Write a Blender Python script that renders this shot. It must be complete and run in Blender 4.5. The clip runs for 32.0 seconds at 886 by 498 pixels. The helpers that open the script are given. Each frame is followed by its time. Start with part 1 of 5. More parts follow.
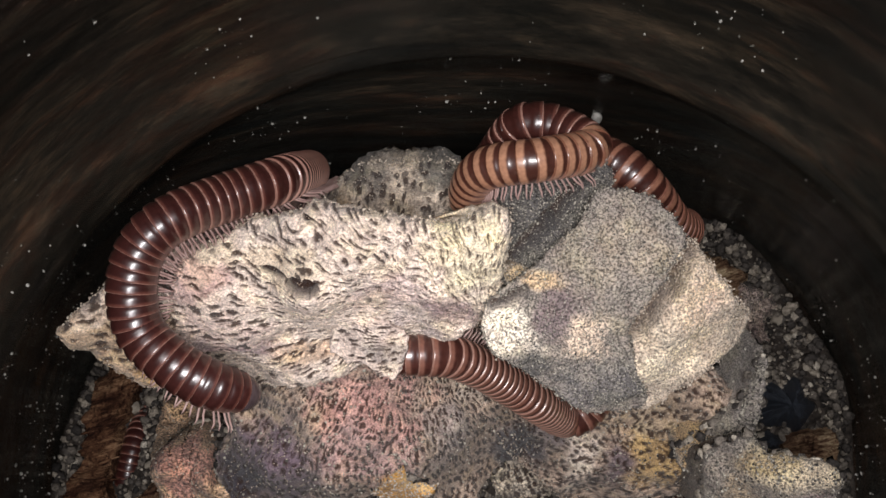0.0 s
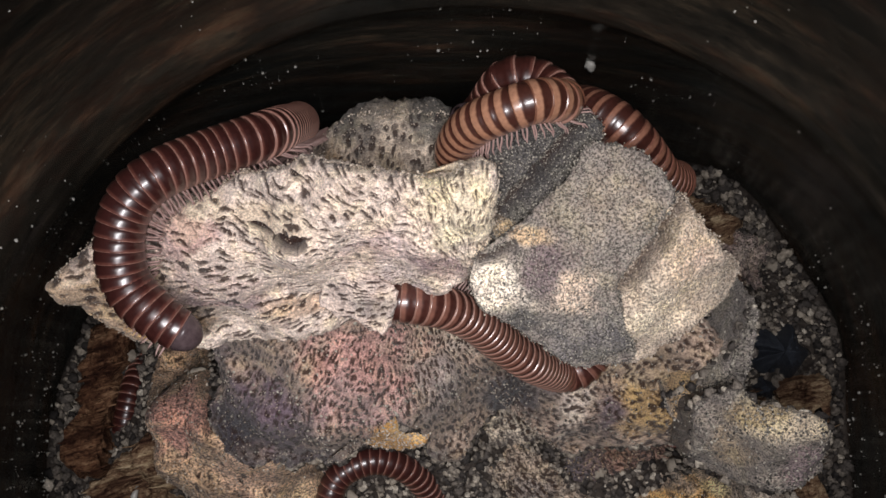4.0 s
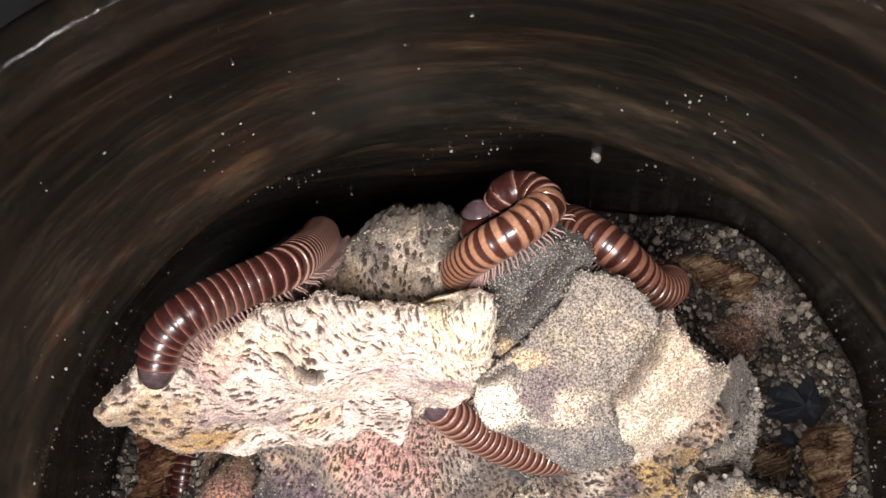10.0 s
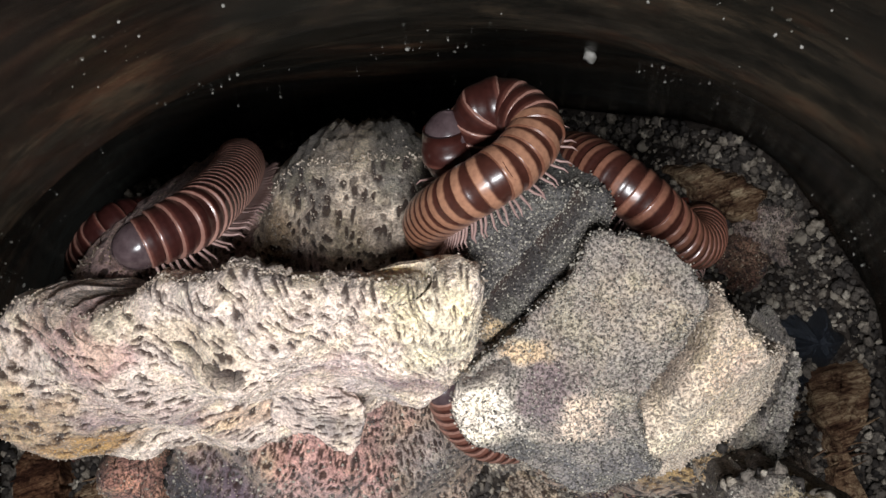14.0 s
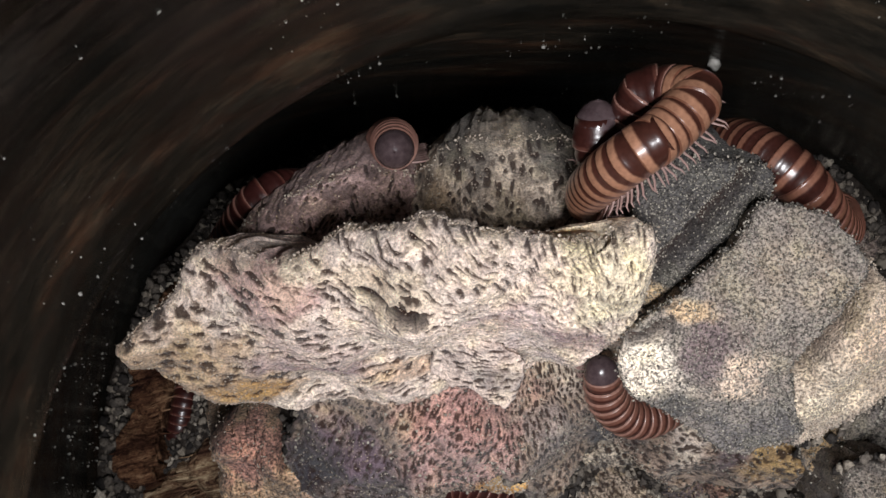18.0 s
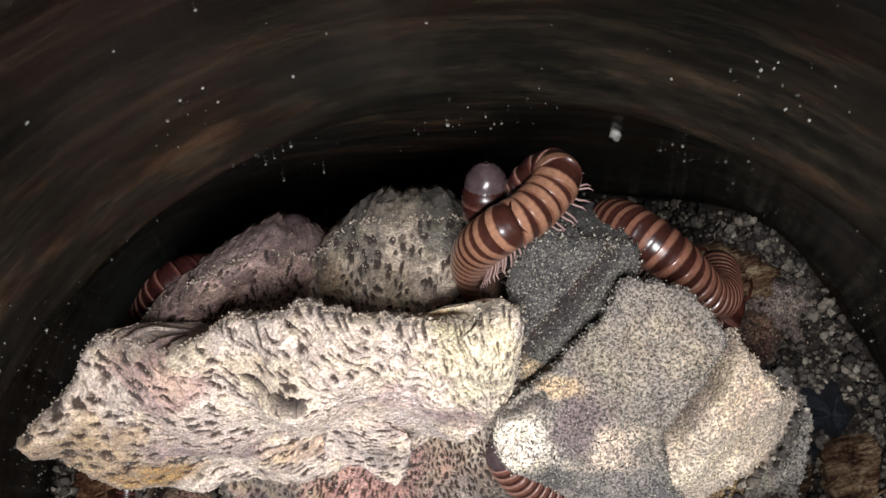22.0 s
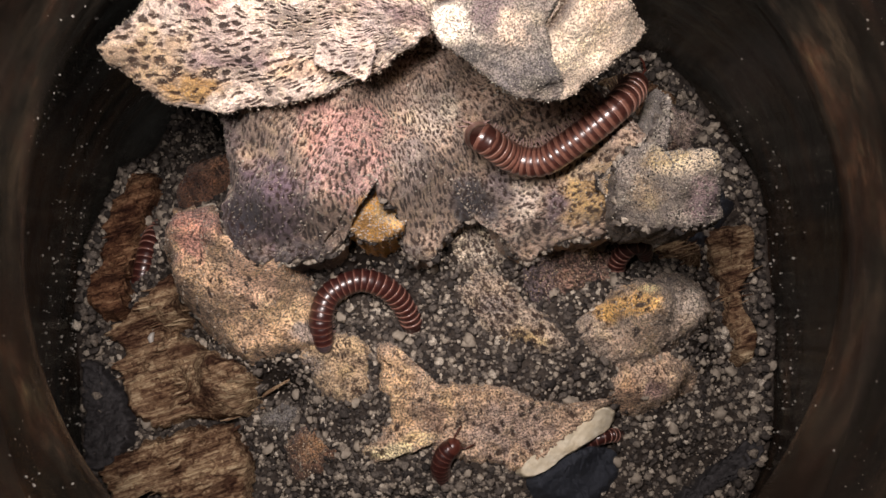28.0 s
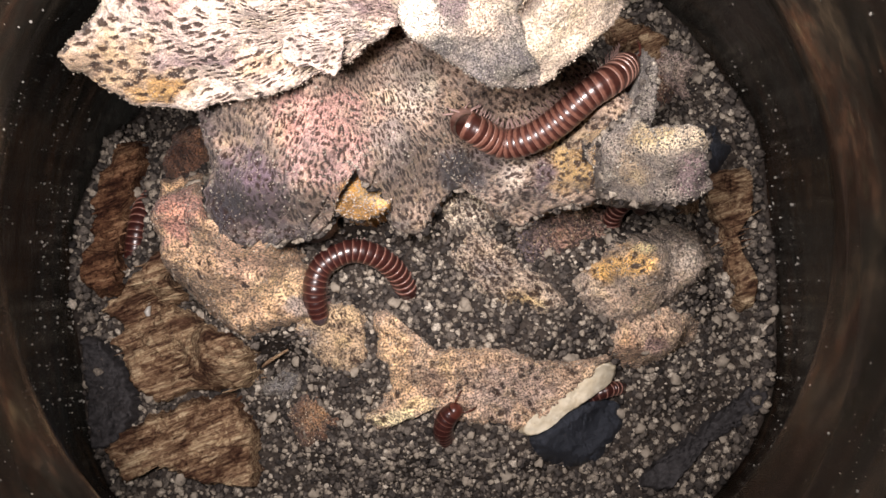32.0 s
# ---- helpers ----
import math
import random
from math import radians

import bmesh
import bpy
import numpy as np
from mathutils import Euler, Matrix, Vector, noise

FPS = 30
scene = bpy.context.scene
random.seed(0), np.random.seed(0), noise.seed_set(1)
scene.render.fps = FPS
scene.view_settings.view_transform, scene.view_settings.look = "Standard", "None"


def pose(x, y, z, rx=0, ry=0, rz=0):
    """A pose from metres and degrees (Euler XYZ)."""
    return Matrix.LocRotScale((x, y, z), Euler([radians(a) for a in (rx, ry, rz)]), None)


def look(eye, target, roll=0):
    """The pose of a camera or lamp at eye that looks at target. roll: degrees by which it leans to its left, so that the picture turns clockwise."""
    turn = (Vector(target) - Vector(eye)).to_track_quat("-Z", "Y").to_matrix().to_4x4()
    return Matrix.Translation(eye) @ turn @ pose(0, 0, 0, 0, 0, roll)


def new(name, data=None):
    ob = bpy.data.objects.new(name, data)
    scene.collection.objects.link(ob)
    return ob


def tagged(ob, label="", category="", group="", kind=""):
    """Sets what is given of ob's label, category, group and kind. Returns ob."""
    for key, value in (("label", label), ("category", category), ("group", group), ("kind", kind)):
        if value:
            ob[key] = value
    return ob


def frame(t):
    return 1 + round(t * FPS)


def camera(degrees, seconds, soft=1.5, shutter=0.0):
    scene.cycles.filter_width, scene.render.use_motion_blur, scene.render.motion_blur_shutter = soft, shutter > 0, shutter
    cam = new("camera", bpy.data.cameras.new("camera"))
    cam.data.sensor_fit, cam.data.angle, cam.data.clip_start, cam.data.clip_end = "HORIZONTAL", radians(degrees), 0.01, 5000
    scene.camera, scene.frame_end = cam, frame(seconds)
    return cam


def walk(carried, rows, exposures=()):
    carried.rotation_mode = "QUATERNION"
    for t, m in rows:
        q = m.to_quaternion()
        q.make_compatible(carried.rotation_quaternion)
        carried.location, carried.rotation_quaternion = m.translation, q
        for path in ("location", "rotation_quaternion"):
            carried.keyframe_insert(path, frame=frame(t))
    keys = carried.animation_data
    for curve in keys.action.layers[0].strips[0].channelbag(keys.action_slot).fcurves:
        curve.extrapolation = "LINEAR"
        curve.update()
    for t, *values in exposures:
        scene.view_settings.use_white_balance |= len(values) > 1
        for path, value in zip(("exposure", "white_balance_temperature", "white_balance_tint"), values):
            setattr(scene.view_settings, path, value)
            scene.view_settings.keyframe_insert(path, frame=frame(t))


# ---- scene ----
cam = camera(40.6, 32.0)
METRES, EYE, TILT, LEAN, TURN = 0.24, 0.24, -83.0, 0.0, 0.0
ROWS = [
    (0.0, 0.0, 0.0, 0.0, 0.0, 0.0, -0.0),
    (0.5, 0.0021, -0.0109, -0.0008, 0.22, 0.35, 0.03),
    (1.0, 0.004, -0.0197, -0.0007, 0.31, 0.28, 0.17),
    (1.5, 0.0042, -0.0279, 0.0028, 0.58, 0.02, 0.22),
    (2.0, 0.0042, -0.0319, -0.0017, 0.75, -0.4, 0.12),
    (2.5, 0.0044, -0.0354, -0.0059, 0.87, -0.62, 0.03),
    (3.0, 0.0045, -0.0302, -0.0109, 0.68, -1.21, -0.07),
    (3.5, 0.0061, -0.0161, -0.0033, 0.41, -1.98, 0.14),
    (5.5, -0.0004, 0.0381, 0.0193, -0.64, -5.2, 0.11),
    (6.0, 0.0024, 0.0301, 0.0169, -0.33, -4.29, 0.2),
    (6.5, 0.0057, 0.0227, 0.0205, -0.13, -3.82, 0.44),
    (7.0, 0.0077, 0.0168, 0.0234, 0.11, -3.36, 0.6),
    (7.5, 0.0106, 0.006, 0.028, 0.62, -2.69, 0.89),
    (8.0, 0.0142, -0.0046, 0.0385, 1.27, -2.71, 1.27),
    (8.5, 0.0179, -0.0142, 0.0446, 1.84, -2.75, 1.57),
    (9.0, 0.0213, -0.0324, 0.0495, 2.35, -2.61, 1.98),
    (9.5, 0.0274, -0.0397, 0.058, 3.09, -2.46, 2.52),
    (10.0, 0.0307, -0.0343, 0.0624, 2.96, -3.39, 2.79),
    (10.5, 0.0336, -0.0139, 0.0765, 2.36, -4.28, 3.38),
    (11.0, 0.0324, 0.0096, 0.083, 1.44, -5.52, 3.5),
    (11.5, 0.0288, 0.0292, 0.0806, 0.72, -6.36, 3.3),
    (12.0, 0.0264, 0.0506, 0.0793, 0.24, -7.32, 3.19),
    (12.5, 0.0275, 0.0655, 0.0849, -0.16, -8.18, 3.4),
    (13.0, 0.0206, 0.083, 0.0772, -0.43, -9.27, 2.95),
    (13.5, 0.0176, 0.0959, 0.0788, -0.16, -9.48, 2.88),
    (15.5, 0.0016, 0.1097, 0.0727, -0.22, -10.25, 2.12),
    (16.0, -0.0056, 0.1, 0.0706, 0.11, -10.26, 1.58),
    (16.5, -0.0125, 0.0925, 0.0642, 0.38, -9.88, 1.1),
    (17.0, -0.0208, 0.0852, 0.0653, 0.67, -8.81, 0.7),
    (17.5, -0.0284, 0.0799, 0.0632, 0.67, -7.83, 0.35),
    (18.0, -0.0356, 0.0734, 0.0553, 0.83, -7.34, -0.1),
    (18.5, -0.0358, 0.0688, 0.044, 0.82, -7.05, -0.45),
    (19.0, -0.0281, 0.0683, 0.0414, 0.65, -6.69, -0.23),
    (19.5, -0.0145, 0.075, 0.0542, 0.16, -6.22, 0.7),
    (20.0, -0.0102, 0.0803, 0.0632, -0.14, -6.14, 1.12),
    (20.5, -0.0076, 0.0742, 0.0606, -0.0, -6.11, 1.16),
    (21.0, -0.0019, 0.0738, 0.0612, 0.14, -5.85, 1.49),
    (21.5, 0.0027, 0.0651, 0.0649, 0.48, -5.37, 1.83),
    (22.0, 0.0051, 0.0613, 0.0668, 0.58, -4.87, 2.0),
    (22.5, -0.0001, 0.0528, 0.0505, 0.77, -5.47, 1.41),
    (23.0, -0.0056, 0.0263, 0.0296, 0.68, -4.02, 0.92),
    (23.5, -0.0099, 0.0016, 0.0163, 0.93, -2.41, 0.55),
    (24.0, -0.0226, 0.006, 0.005, 0.24, -2.02, 0.08),
    (24.5, -0.0365, -0.0025, -0.0008, -0.39, -1.85, 0.56),
    (26.5, -0.0414, -0.0664, -0.0659, -1.62, -0.78, 1.4),
    (27.0, -0.0049, -0.084, -0.0977, -1.43, 0.05, 1.22),
    (27.5, 0.0116, -0.1153, -0.1304, -0.75, 0.58, 0.84),
    (28.0, 0.0137, -0.1259, -0.146, -0.47, 0.83, 0.78),
    (28.5, 0.0139, -0.1397, -0.156, -0.27, 0.99, 0.91),
    (29.0, 0.0123, -0.1421, -0.1724, -0.27, 1.53, 0.58),
    (29.5, 0.0169, -0.1504, -0.1609, 0.09, 1.25, 1.14),
    (30.0, 0.0199, -0.1455, -0.1506, 0.22, -0.13, 1.6),
    (30.5, 0.0219, -0.1542, -0.145, 0.86, -0.93, 2.01),
    (31.0, 0.026, -0.1562, -0.1263, 1.15, -1.73, 2.73),
    (31.5, 0.0301, -0.1343, -0.1049, 0.56, -3.36, 3.25),
    (32.0, 0.0334, -0.1118, -0.0939, 0.28, -4.48, 3.66),
]
EXPOSURES = [(0.0, -0.9, 6150, 13), (3.0, -1, 6150, 15), (6.0, -1.15, 6050, 12), (7.0, -1.1, 6100, 13), (8.0, -0.85, 6150, 14), (9.0, -0.7, 6350, 15), (10.0, -0.15, 6400, 16), (11.0, -0.06, 6300, 15), (12.0, -0.2, 5950, 10), (13.0, -0.55, 5950, 10), (16.0, -0.95, 5850, 8), (19.0, -1.07, 6050, 13), (21.0, -0.97, 6000, 11), (22.0, -0.72, 6000, 11), (23.0, -1, 6020, 11), (24.0, -1.05, 6050, 11), (27.0, -0.62, 6750, 20), (28.0, -0.4, 6780, 21), (30.0, 0.15, 6750, 20), (32.0, 0.08, 6600, 20)]
walk(cam, [(t, pose(0, 0, EYE, TILT, LEAN, TURN) @ pose(METRES * x, METRES * y, METRES * z, 90 + pitch, roll, yaw)) for t, x, y, z, yaw, pitch, roll in ROWS],
     EXPOSURES)

# ---- light: one white torch strip carried over the jar, in a dark room ----
world = bpy.data.worlds.new("dark_room")
world.use_nodes = True
scene.world = world
world.node_tree.nodes["Background"].inputs[0].default_value = (0.62, 0.70, 0.80, 1)
world.node_tree.nodes["Background"].inputs[1].default_value = 0.005
torch = bpy.data.lights.new("torch", "AREA")
torch.shape, torch.size, torch.size_y = "RECTANGLE", 0.010, 0.060
torch.energy, torch.color, torch.spread = 0.075, (1.0, 0.955, 0.905), radians(62)
new("torch", torch).matrix_world = look((-0.003, -0.008, 0.266), (0.001, -0.005, 0.10))


# ---- noise on arrays ----
def hash3(i, j, k, seed):
    h = (i * 374761393 + j * 668265263 + k * 1274126177 + seed * 974711) & 0xFFFFFFFF
    h = ((h ^ (h >> 13)) * 1274126177) & 0xFFFFFFFF
    return ((h ^ (h >> 16)) & 0xFFFF) / 65535.0


def grain(x, y, z, seed=0):
    """Smooth noise in -1..1."""
    x, y, z = np.broadcast_arrays(np.asarray(x, float), np.asarray(y, float), np.asarray(z, float))
    i, j, k = (np.floor(a).astype(np.int64) for a in (x, y, z))
    fx, fy, fz = x - i, y - j, z - k
    sx, sy, sz = (f * f * (3 - 2 * f) for f in (fx, fy, fz))
    total = 0
    for a in (0, 1):
        for b in (0, 1):
            for c in (0, 1):
                w = (sx if a else 1 - sx) * (sy if b else 1 - sy) * (sz if c else 1 - sz)
                total = total + w * hash3(i + a, j + b, k + c, seed)
    return total * 2 - 1


def layers(x, y, z, seed=0, octaves=4):
    total, amp = 0, 1.0
    for o in range(octaves):
        total = total + amp * grain(x * 2 ** o, y * 2 ** o, z * 2 ** o, seed + 7 * o)
        amp *= 0.5
    return total / 1.9


def cells(x, y, seed=0):
    """Distance to the nearest of one jittered point a cell, and that cell's random number."""
    i, j = np.floor(x).astype(np.int64), np.floor(y).astype(np.int64)
    best, who = np.full(x.shape, 9.0), np.zeros(x.shape)
    for a in (-1, 0, 1):
        for b in (-1, 0, 1):
            px = i + a + 0.5 + 0.75 * (hash3(i + a, j + b, 1, seed) - 0.5)
            py = j + b + 0.5 + 0.75 * (hash3(i + a, j + b, 2, seed) - 0.5)
            d = np.hypot(x - px, y - py)
            who = np.where(d < best, hash3(i + a, j + b, 3, seed), who)
            best = np.minimum(best, d)
    return best, who


def step(a, b, x):
    s = np.clip((x - a) / (b - a), 0, 1)
    return s * s * (3 - 2 * s)


# ---- materials ----
class Nodes:
    def __init__(self, name):
        self.mat = bpy.data.materials.new(name)
        self.mat.use_nodes = True
        self.tree = self.mat.node_tree
        self.bsdf = self.tree.nodes["Principled BSDF"]

    def add(self, kind, **values):
        node = self.tree.nodes.new(kind)
        for key, value in values.items():
            if key in node.inputs.keys():
                node.inputs[key].default_value = value
        return node

    def link(self, a, b):
        self.tree.links.new(a, b)

    def coords(self):
        return self.add("ShaderNodeTexCoord").outputs["Object"]

    def noise(self, scale, detail=4.0, rough=0.6, vector=None):
        n = self.add("ShaderNodeTexNoise", Scale=scale, Detail=detail, Roughness=rough)
        self.link(vector or self.coords(), n.inputs["Vector"])
        return n.outputs["Fac"]

    def ramp(self, fac, *stops):
        n = self.add("ShaderNodeValToRGB")
        el = n.color_ramp.elements
        while len(el) < len(stops):
            el.new(0.5)
        for e, (p, c) in zip(el, stops):
            e.position, e.color = p, (*c, 1)
        self.link(fac, n.inputs[0])
        return n.outputs[0]

    def mix(self, fac, a, b, blend="MIX"):
        n = self.tree.nodes.new("ShaderNodeMix")
        n.data_type, n.blend_type = "RGBA", blend
        for value, socket in ((fac, n.inputs[0]), (a, n.inputs[6]), (b, n.inputs[7])):
            if isinstance(value, (int, float)):
                socket.default_value = value
            elif isinstance(value, tuple):
                socket.default_value = (*value, 1)
            else:
                self.link(value, socket)
        return n.outputs[2]

    def math(self, op, a, b=0.0, clamp=False):
        n = self.tree.nodes.new("ShaderNodeMath")
        n.operation, n.use_clamp = op, clamp
        for value, socket in ((a, n.inputs[0]), (b, n.inputs[1])):
            if isinstance(value, (int, float)):
                socket.default_value = value
            else:
                self.link(value, socket)
        return n.outputs[0]

    def bump(self, height, strength, distance):
        n = self.add("ShaderNodeBump", Strength=strength, Distance=distance)
        self.link(height, n.inputs["Height"])
        self.link(n.outputs[0], self.bsdf.inputs["Normal"])

    def done(self, colour=None, rough=0.8, spec=0.3):
        if colour is not None:
            if isinstance(colour, tuple):
                self.bsdf.inputs["Base Color"].default_value = (*colour, 1)
            else:
                self.link(colour, self.bsdf.inputs["Base Color"])
        if isinstance(rough, (int, float)):
            self.bsdf.inputs["Roughness"].default_value = rough
        else:
            self.link(rough, self.bsdf.inputs["Roughness"])
        self.bsdf.inputs["Specular IOR Level"].default_value = spec
        return self.mat


def fungus_material(name, fine, speckle, strength, spark=0.75):
    """Felted fungus: the tint of its zones, dark pores, painted shade in holes and grooves, fine light and dark grains.
    """
    m = Nodes(name)
    tint = m.add("ShaderNodeAttribute")
    tint.attribute_name = "tint"
    pore_and_shade = m.add("ShaderNodeAttribute")
    pore_and_shade.attribute_name = "pore_and_shade"
    big = m.ramp(m.noise(520, 5, 0.7), (0.33, (0.70, 0.66, 0.65)), (0.5, (1.0, 0.99, 0.98)), (0.66, (1.20, 1.18, 1.15)))
    small = m.noise(fine, 2, 0.7)
    lo, hi = 1 - speckle, 1 + spark * speckle
    dots = m.ramp(small, (0.39, (lo, lo, lo)), (0.5, (1.0, 1.0, 1.0)), (0.61, (hi, hi, hi)))
    base = m.mix(1.0, m.mix(1.0, tint.outputs["Color"], big, "MULTIPLY"), dots, "MULTIPLY")
    mottle = m.ramp(m.noise(240, 4, 0.62), (0.36, (1.10, 1.06, 0.94)), (0.47, (1.06, 1.0, 0.98)), (0.56, (0.88, 0.85, 0.87)), (0.66, (1.16, 1.14, 1.08)))
    base = m.mix(1.0, base, mottle, "MULTIPLY")
    colour = m.mix(pore_and_shade.outputs["Fac"], base, (0.034, 0.017, 0.012))
    m.bump(m.math("ADD", small, m.math("MULTIPLY", m.noise(1500, 4, 0.7), 1.6)), strength, 0.00022)
    m.bsdf.inputs["Sheen Weight"].default_value = 0.15
    return m.done(colour, 0.92, 0.15)


FELT = fungus_material("felted_fungus", 4200, 0.36, 0.8)
GRIT = fungus_material("gritty_fungus", 4200, 0.66, 1.0, 0.75)

CRUMBLY = fungus_material("crumbly_fungus", 2700, 0.78, 1.0, 0.75)


def soil_material():
    m = Nodes("dark_soil")
    c = m.ramp(m.noise(900, 5), (0.3, (0.020, 0.016, 0.014)), (0.7, (0.085, 0.070, 0.058)))
    m.bump(m.noise(1800, 3), 0.9, 0.0005)
    return m.done(c, 0.9, 0.2)


def pellet_material():
    m = Nodes("dung_pellet")
    geo = m.add("ShaderNodeNewGeometry").outputs["Random Per Island"]
    c = m.ramp(geo, (0.0, (0.030, 0.026, 0.024)), (0.35, (0.105, 0.091, 0.080)), (0.70, (0.25, 0.216, 0.178)), (0.90, (0.45, 0.39, 0.31)), (1.0, (0.70, 0.63, 0.52)))
    c = m.mix(1.0, c, m.ramp(m.noise(2600, 3), (0.3, (0.45, 0.45, 0.45)), (0.7, (1.3, 1.3, 1.3))), "MULTIPLY")
    m.bump(m.noise(3600, 3), 0.9, 0.0003)
    return m.done(c, 0.85, 0.3)


def wood_material(name="rotten_wood", hue=(1, 1, 1)):
    m = Nodes(name)
    aslant = m.add("ShaderNodeMapping")
    aslant.inputs["Rotation"].default_value = (0, 0, -0.3)
    m.link(m.coords(), aslant.inputs["Vector"])
    stretch = m.add("ShaderNodeMapping")
    stretch.inputs["Scale"].default_value = (0.06, 1.0, 1.0)
    m.link(aslant.outputs[0], stretch.inputs["Vector"])
    longer = m.add("ShaderNodeMapping")
    longer.inputs["Scale"].default_value = (0.35, 1.0, 1.0)
    m.link(aslant.outputs[0], longer.inputs["Vector"])
    fibre = m.noise(1500, 6, 0.72, stretch.outputs[0])
    c = m.ramp(fibre, (0.35, (0.07, 0.036, 0.026)), (0.45, (0.24, 0.145, 0.09)), (0.54, (0.45, 0.325, 0.20)), (0.66, (0.76, 0.62, 0.42)))
    stain = m.ramp(m.noise(210, 6, 0.70, longer.outputs[0]), (0.40, (0.24, 0.17, 0.16)), (0.48, (0.62, 0.54, 0.50)), (0.54, (1.0, 0.98, 0.95)), (0.7, (1.12, 1.12, 1.05)))
    m.bump(fibre, 1.0, 0.0006)
    return m.done(m.mix(1.0, m.mix(1.0, c, stain, "MULTIPLY"), hue, "MULTIPLY"), 0.85, 0.2)


def plain_material(name, low, high, scale=800.0, rough=0.7, spec=0.4, bump=0.4):
    m = Nodes(name)
    f = m.noise(scale, 5)
    m.bump(m.noise(scale * 3, 3), bump, 0.0003)
    return m.done(m.ramp(f, (0.3, low), (0.7, high)), rough, spec)


def ring_material(name, dark, light, share, edge, pitch):
    """Polished body ring: a dark fore band, a light hind band, a thin pale margin."""
    m = Nodes(name)
    sep = m.add("ShaderNodeSeparateXYZ")
    m.link(m.coords(), sep.inputs[0])
    along = m.math("ADD", m.math("DIVIDE", sep.outputs["X"], pitch), 0.5)
    wobble = m.math("MULTIPLY", m.math("SUBTRACT", m.noise(900, 3), 0.5), 0.22)
    a = m.math("ADD", along, wobble)
    c = m.ramp(a, (0.0, edge), (0.05, light), (max(share - 0.12, 0.09), light), (share + 0.06, dark), (1.0, dark))
    side = m.math("DIVIDE", sep.outputs["Z"], 0.0024)
    low = m.math("MULTIPLY", m.math("SUBTRACT", -0.25, side), 1.4, True)
    c = m.mix(low, c, m.mix(0.5, c, (0.62, 0.40, 0.33)))
    c = m.mix(1.0, c, m.ramp(m.noise(2400, 4), (0.3, (0.75, 0.72, 0.72)), (0.7, (1.15, 1.15, 1.15))), "MULTIPLY")
    m.bump(m.noise(5200, 2), 0.12, 0.0001)
    m.bsdf.inputs["Coat Weight"].default_value = 0.5
    m.bsdf.inputs["Coat Roughness"].default_value = 0.20
    return m.done(c, 0.34, 0.6)


SOIL, PELLET, WOOD = soil_material(), pellet_material(), wood_material()
BARK = wood_material("reddish_bark", (0.62, 0.48, 0.43))
STONE = plain_material("dark_stone", (0.010, 0.013, 0.020), (0.055, 0.065, 0.085), 3800, 0.55, 0.5, 0.8)
DARKWOOD = plain_material("blackened_wood", (0.012, 0.011, 0.012), (0.07, 0.066, 0.068), 1100, 0.7, 0.4, 0.8)
CREAM = plain_material("cream_rind", (0.60, 0.52, 0.36), (0.80, 0.74, 0.58), 500, 0.6, 0.3, 0.3)
LEG = plain_material("pale_leg", (0.28, 0.17, 0.15), (0.48, 0.34, 0.30), 900, 0.45, 0.4, 0.0)
TAIL = plain_material("grey_tail_plate", (0.055, 0.036, 0.039), (0.115, 0.082, 0.085), 1200, 0.22, 0.6, 0.05)
HEAD = plain_material("maroon_head", (0.07, 0.018, 0.012), (0.13, 0.04, 0.028), 1200, 0.28, 0.6, 0.05)


# ---- building helpers ----
def mesh_of(name, verts, faces, material, smooth=True):
    me = bpy.data.meshes.new(name)
    me.from_pydata([tuple(v) for v in verts], [], [tuple(f) for f in faces])
    me.materials.append(material)
    if smooth:
        me.polygons.foreach_set("use_smooth", [True] * len(me.polygons))
    me.update()
    return me


def part(name, me, parent, label="", m=None):
    ob = new(name, me)
    ob.parent = parent
    if m is not None:
        ob.matrix_local = m
    return tagged(ob, label) if label else ob


def thing(name, label, category, m=None, group="", kind=""):
    ob = new(name)
    ob.empty_display_size = 0.005
    if m is not None:
        ob.matrix_world = m
    return tagged(ob, label, category, group, kind)


def bar(points, radii, sides=5):
    pts = [Vector(p) for p in points]
    verts, faces = [], []
    for k, p in enumerate(pts):
        d = (pts[min(k + 1, len(pts) - 1)] - pts[max(k - 1, 0)]).normalized()
        a = d.cross(Vector((1, 0, 0.3))).normalized()
        b = d.cross(a)
        for i in range(sides):
            t = 2 * math.pi * i / sides
            verts.append(p + radii[k] * (math.cos(t) * a + math.sin(t) * b))
    for k in range(len(pts) - 1):
        for i in range(sides):
            j = (i + 1) % sides
            faces.append((k * sides + i, k * sides + j, (k + 1) * sides + j, (k + 1) * sides + i))
    faces.append(tuple(range((len(pts) - 1) * sides, len(pts) * sides)))
    return verts, faces


def spline(points, n, closed=False, sharp=False):
    """n points evenly along a smooth curve through the given ones, or along straight lines."""
    p = np.asarray(points, float)
    if closed:
        q = np.vstack([p[-1:], p, p[:2]])
    else:
        q = np.vstack([2 * p[0] - p[1], p, 2 * p[-1] - p[-2]])
    out = []
    for i in range(1, len(q) - 2):
        for s in np.linspace(0, 1, 24, endpoint=False):
            a, b, c, d = q[i - 1], q[i], q[i + 1], q[i + 2]
            if sharp:
                out.append(b + (c - b) * s)
                continue
            out.append(0.5 * (2 * b + (c - a) * s + (2 * a - 5 * b + 4 * c - d) * s ** 2 + (3 * b - a - 3 * c + d) * s ** 3))
    out.append(out[0] if closed else q[-2])
    out = np.array(out)
    length = np.concatenate([[0], np.cumsum(np.linalg.norm(np.diff(out, axis=0), axis=1))])
    at = np.linspace(0, length[-1], n, endpoint=not closed)
    return np.stack([np.interp(at, length, out[:, k]) for k in range(out.shape[1])], axis=1)


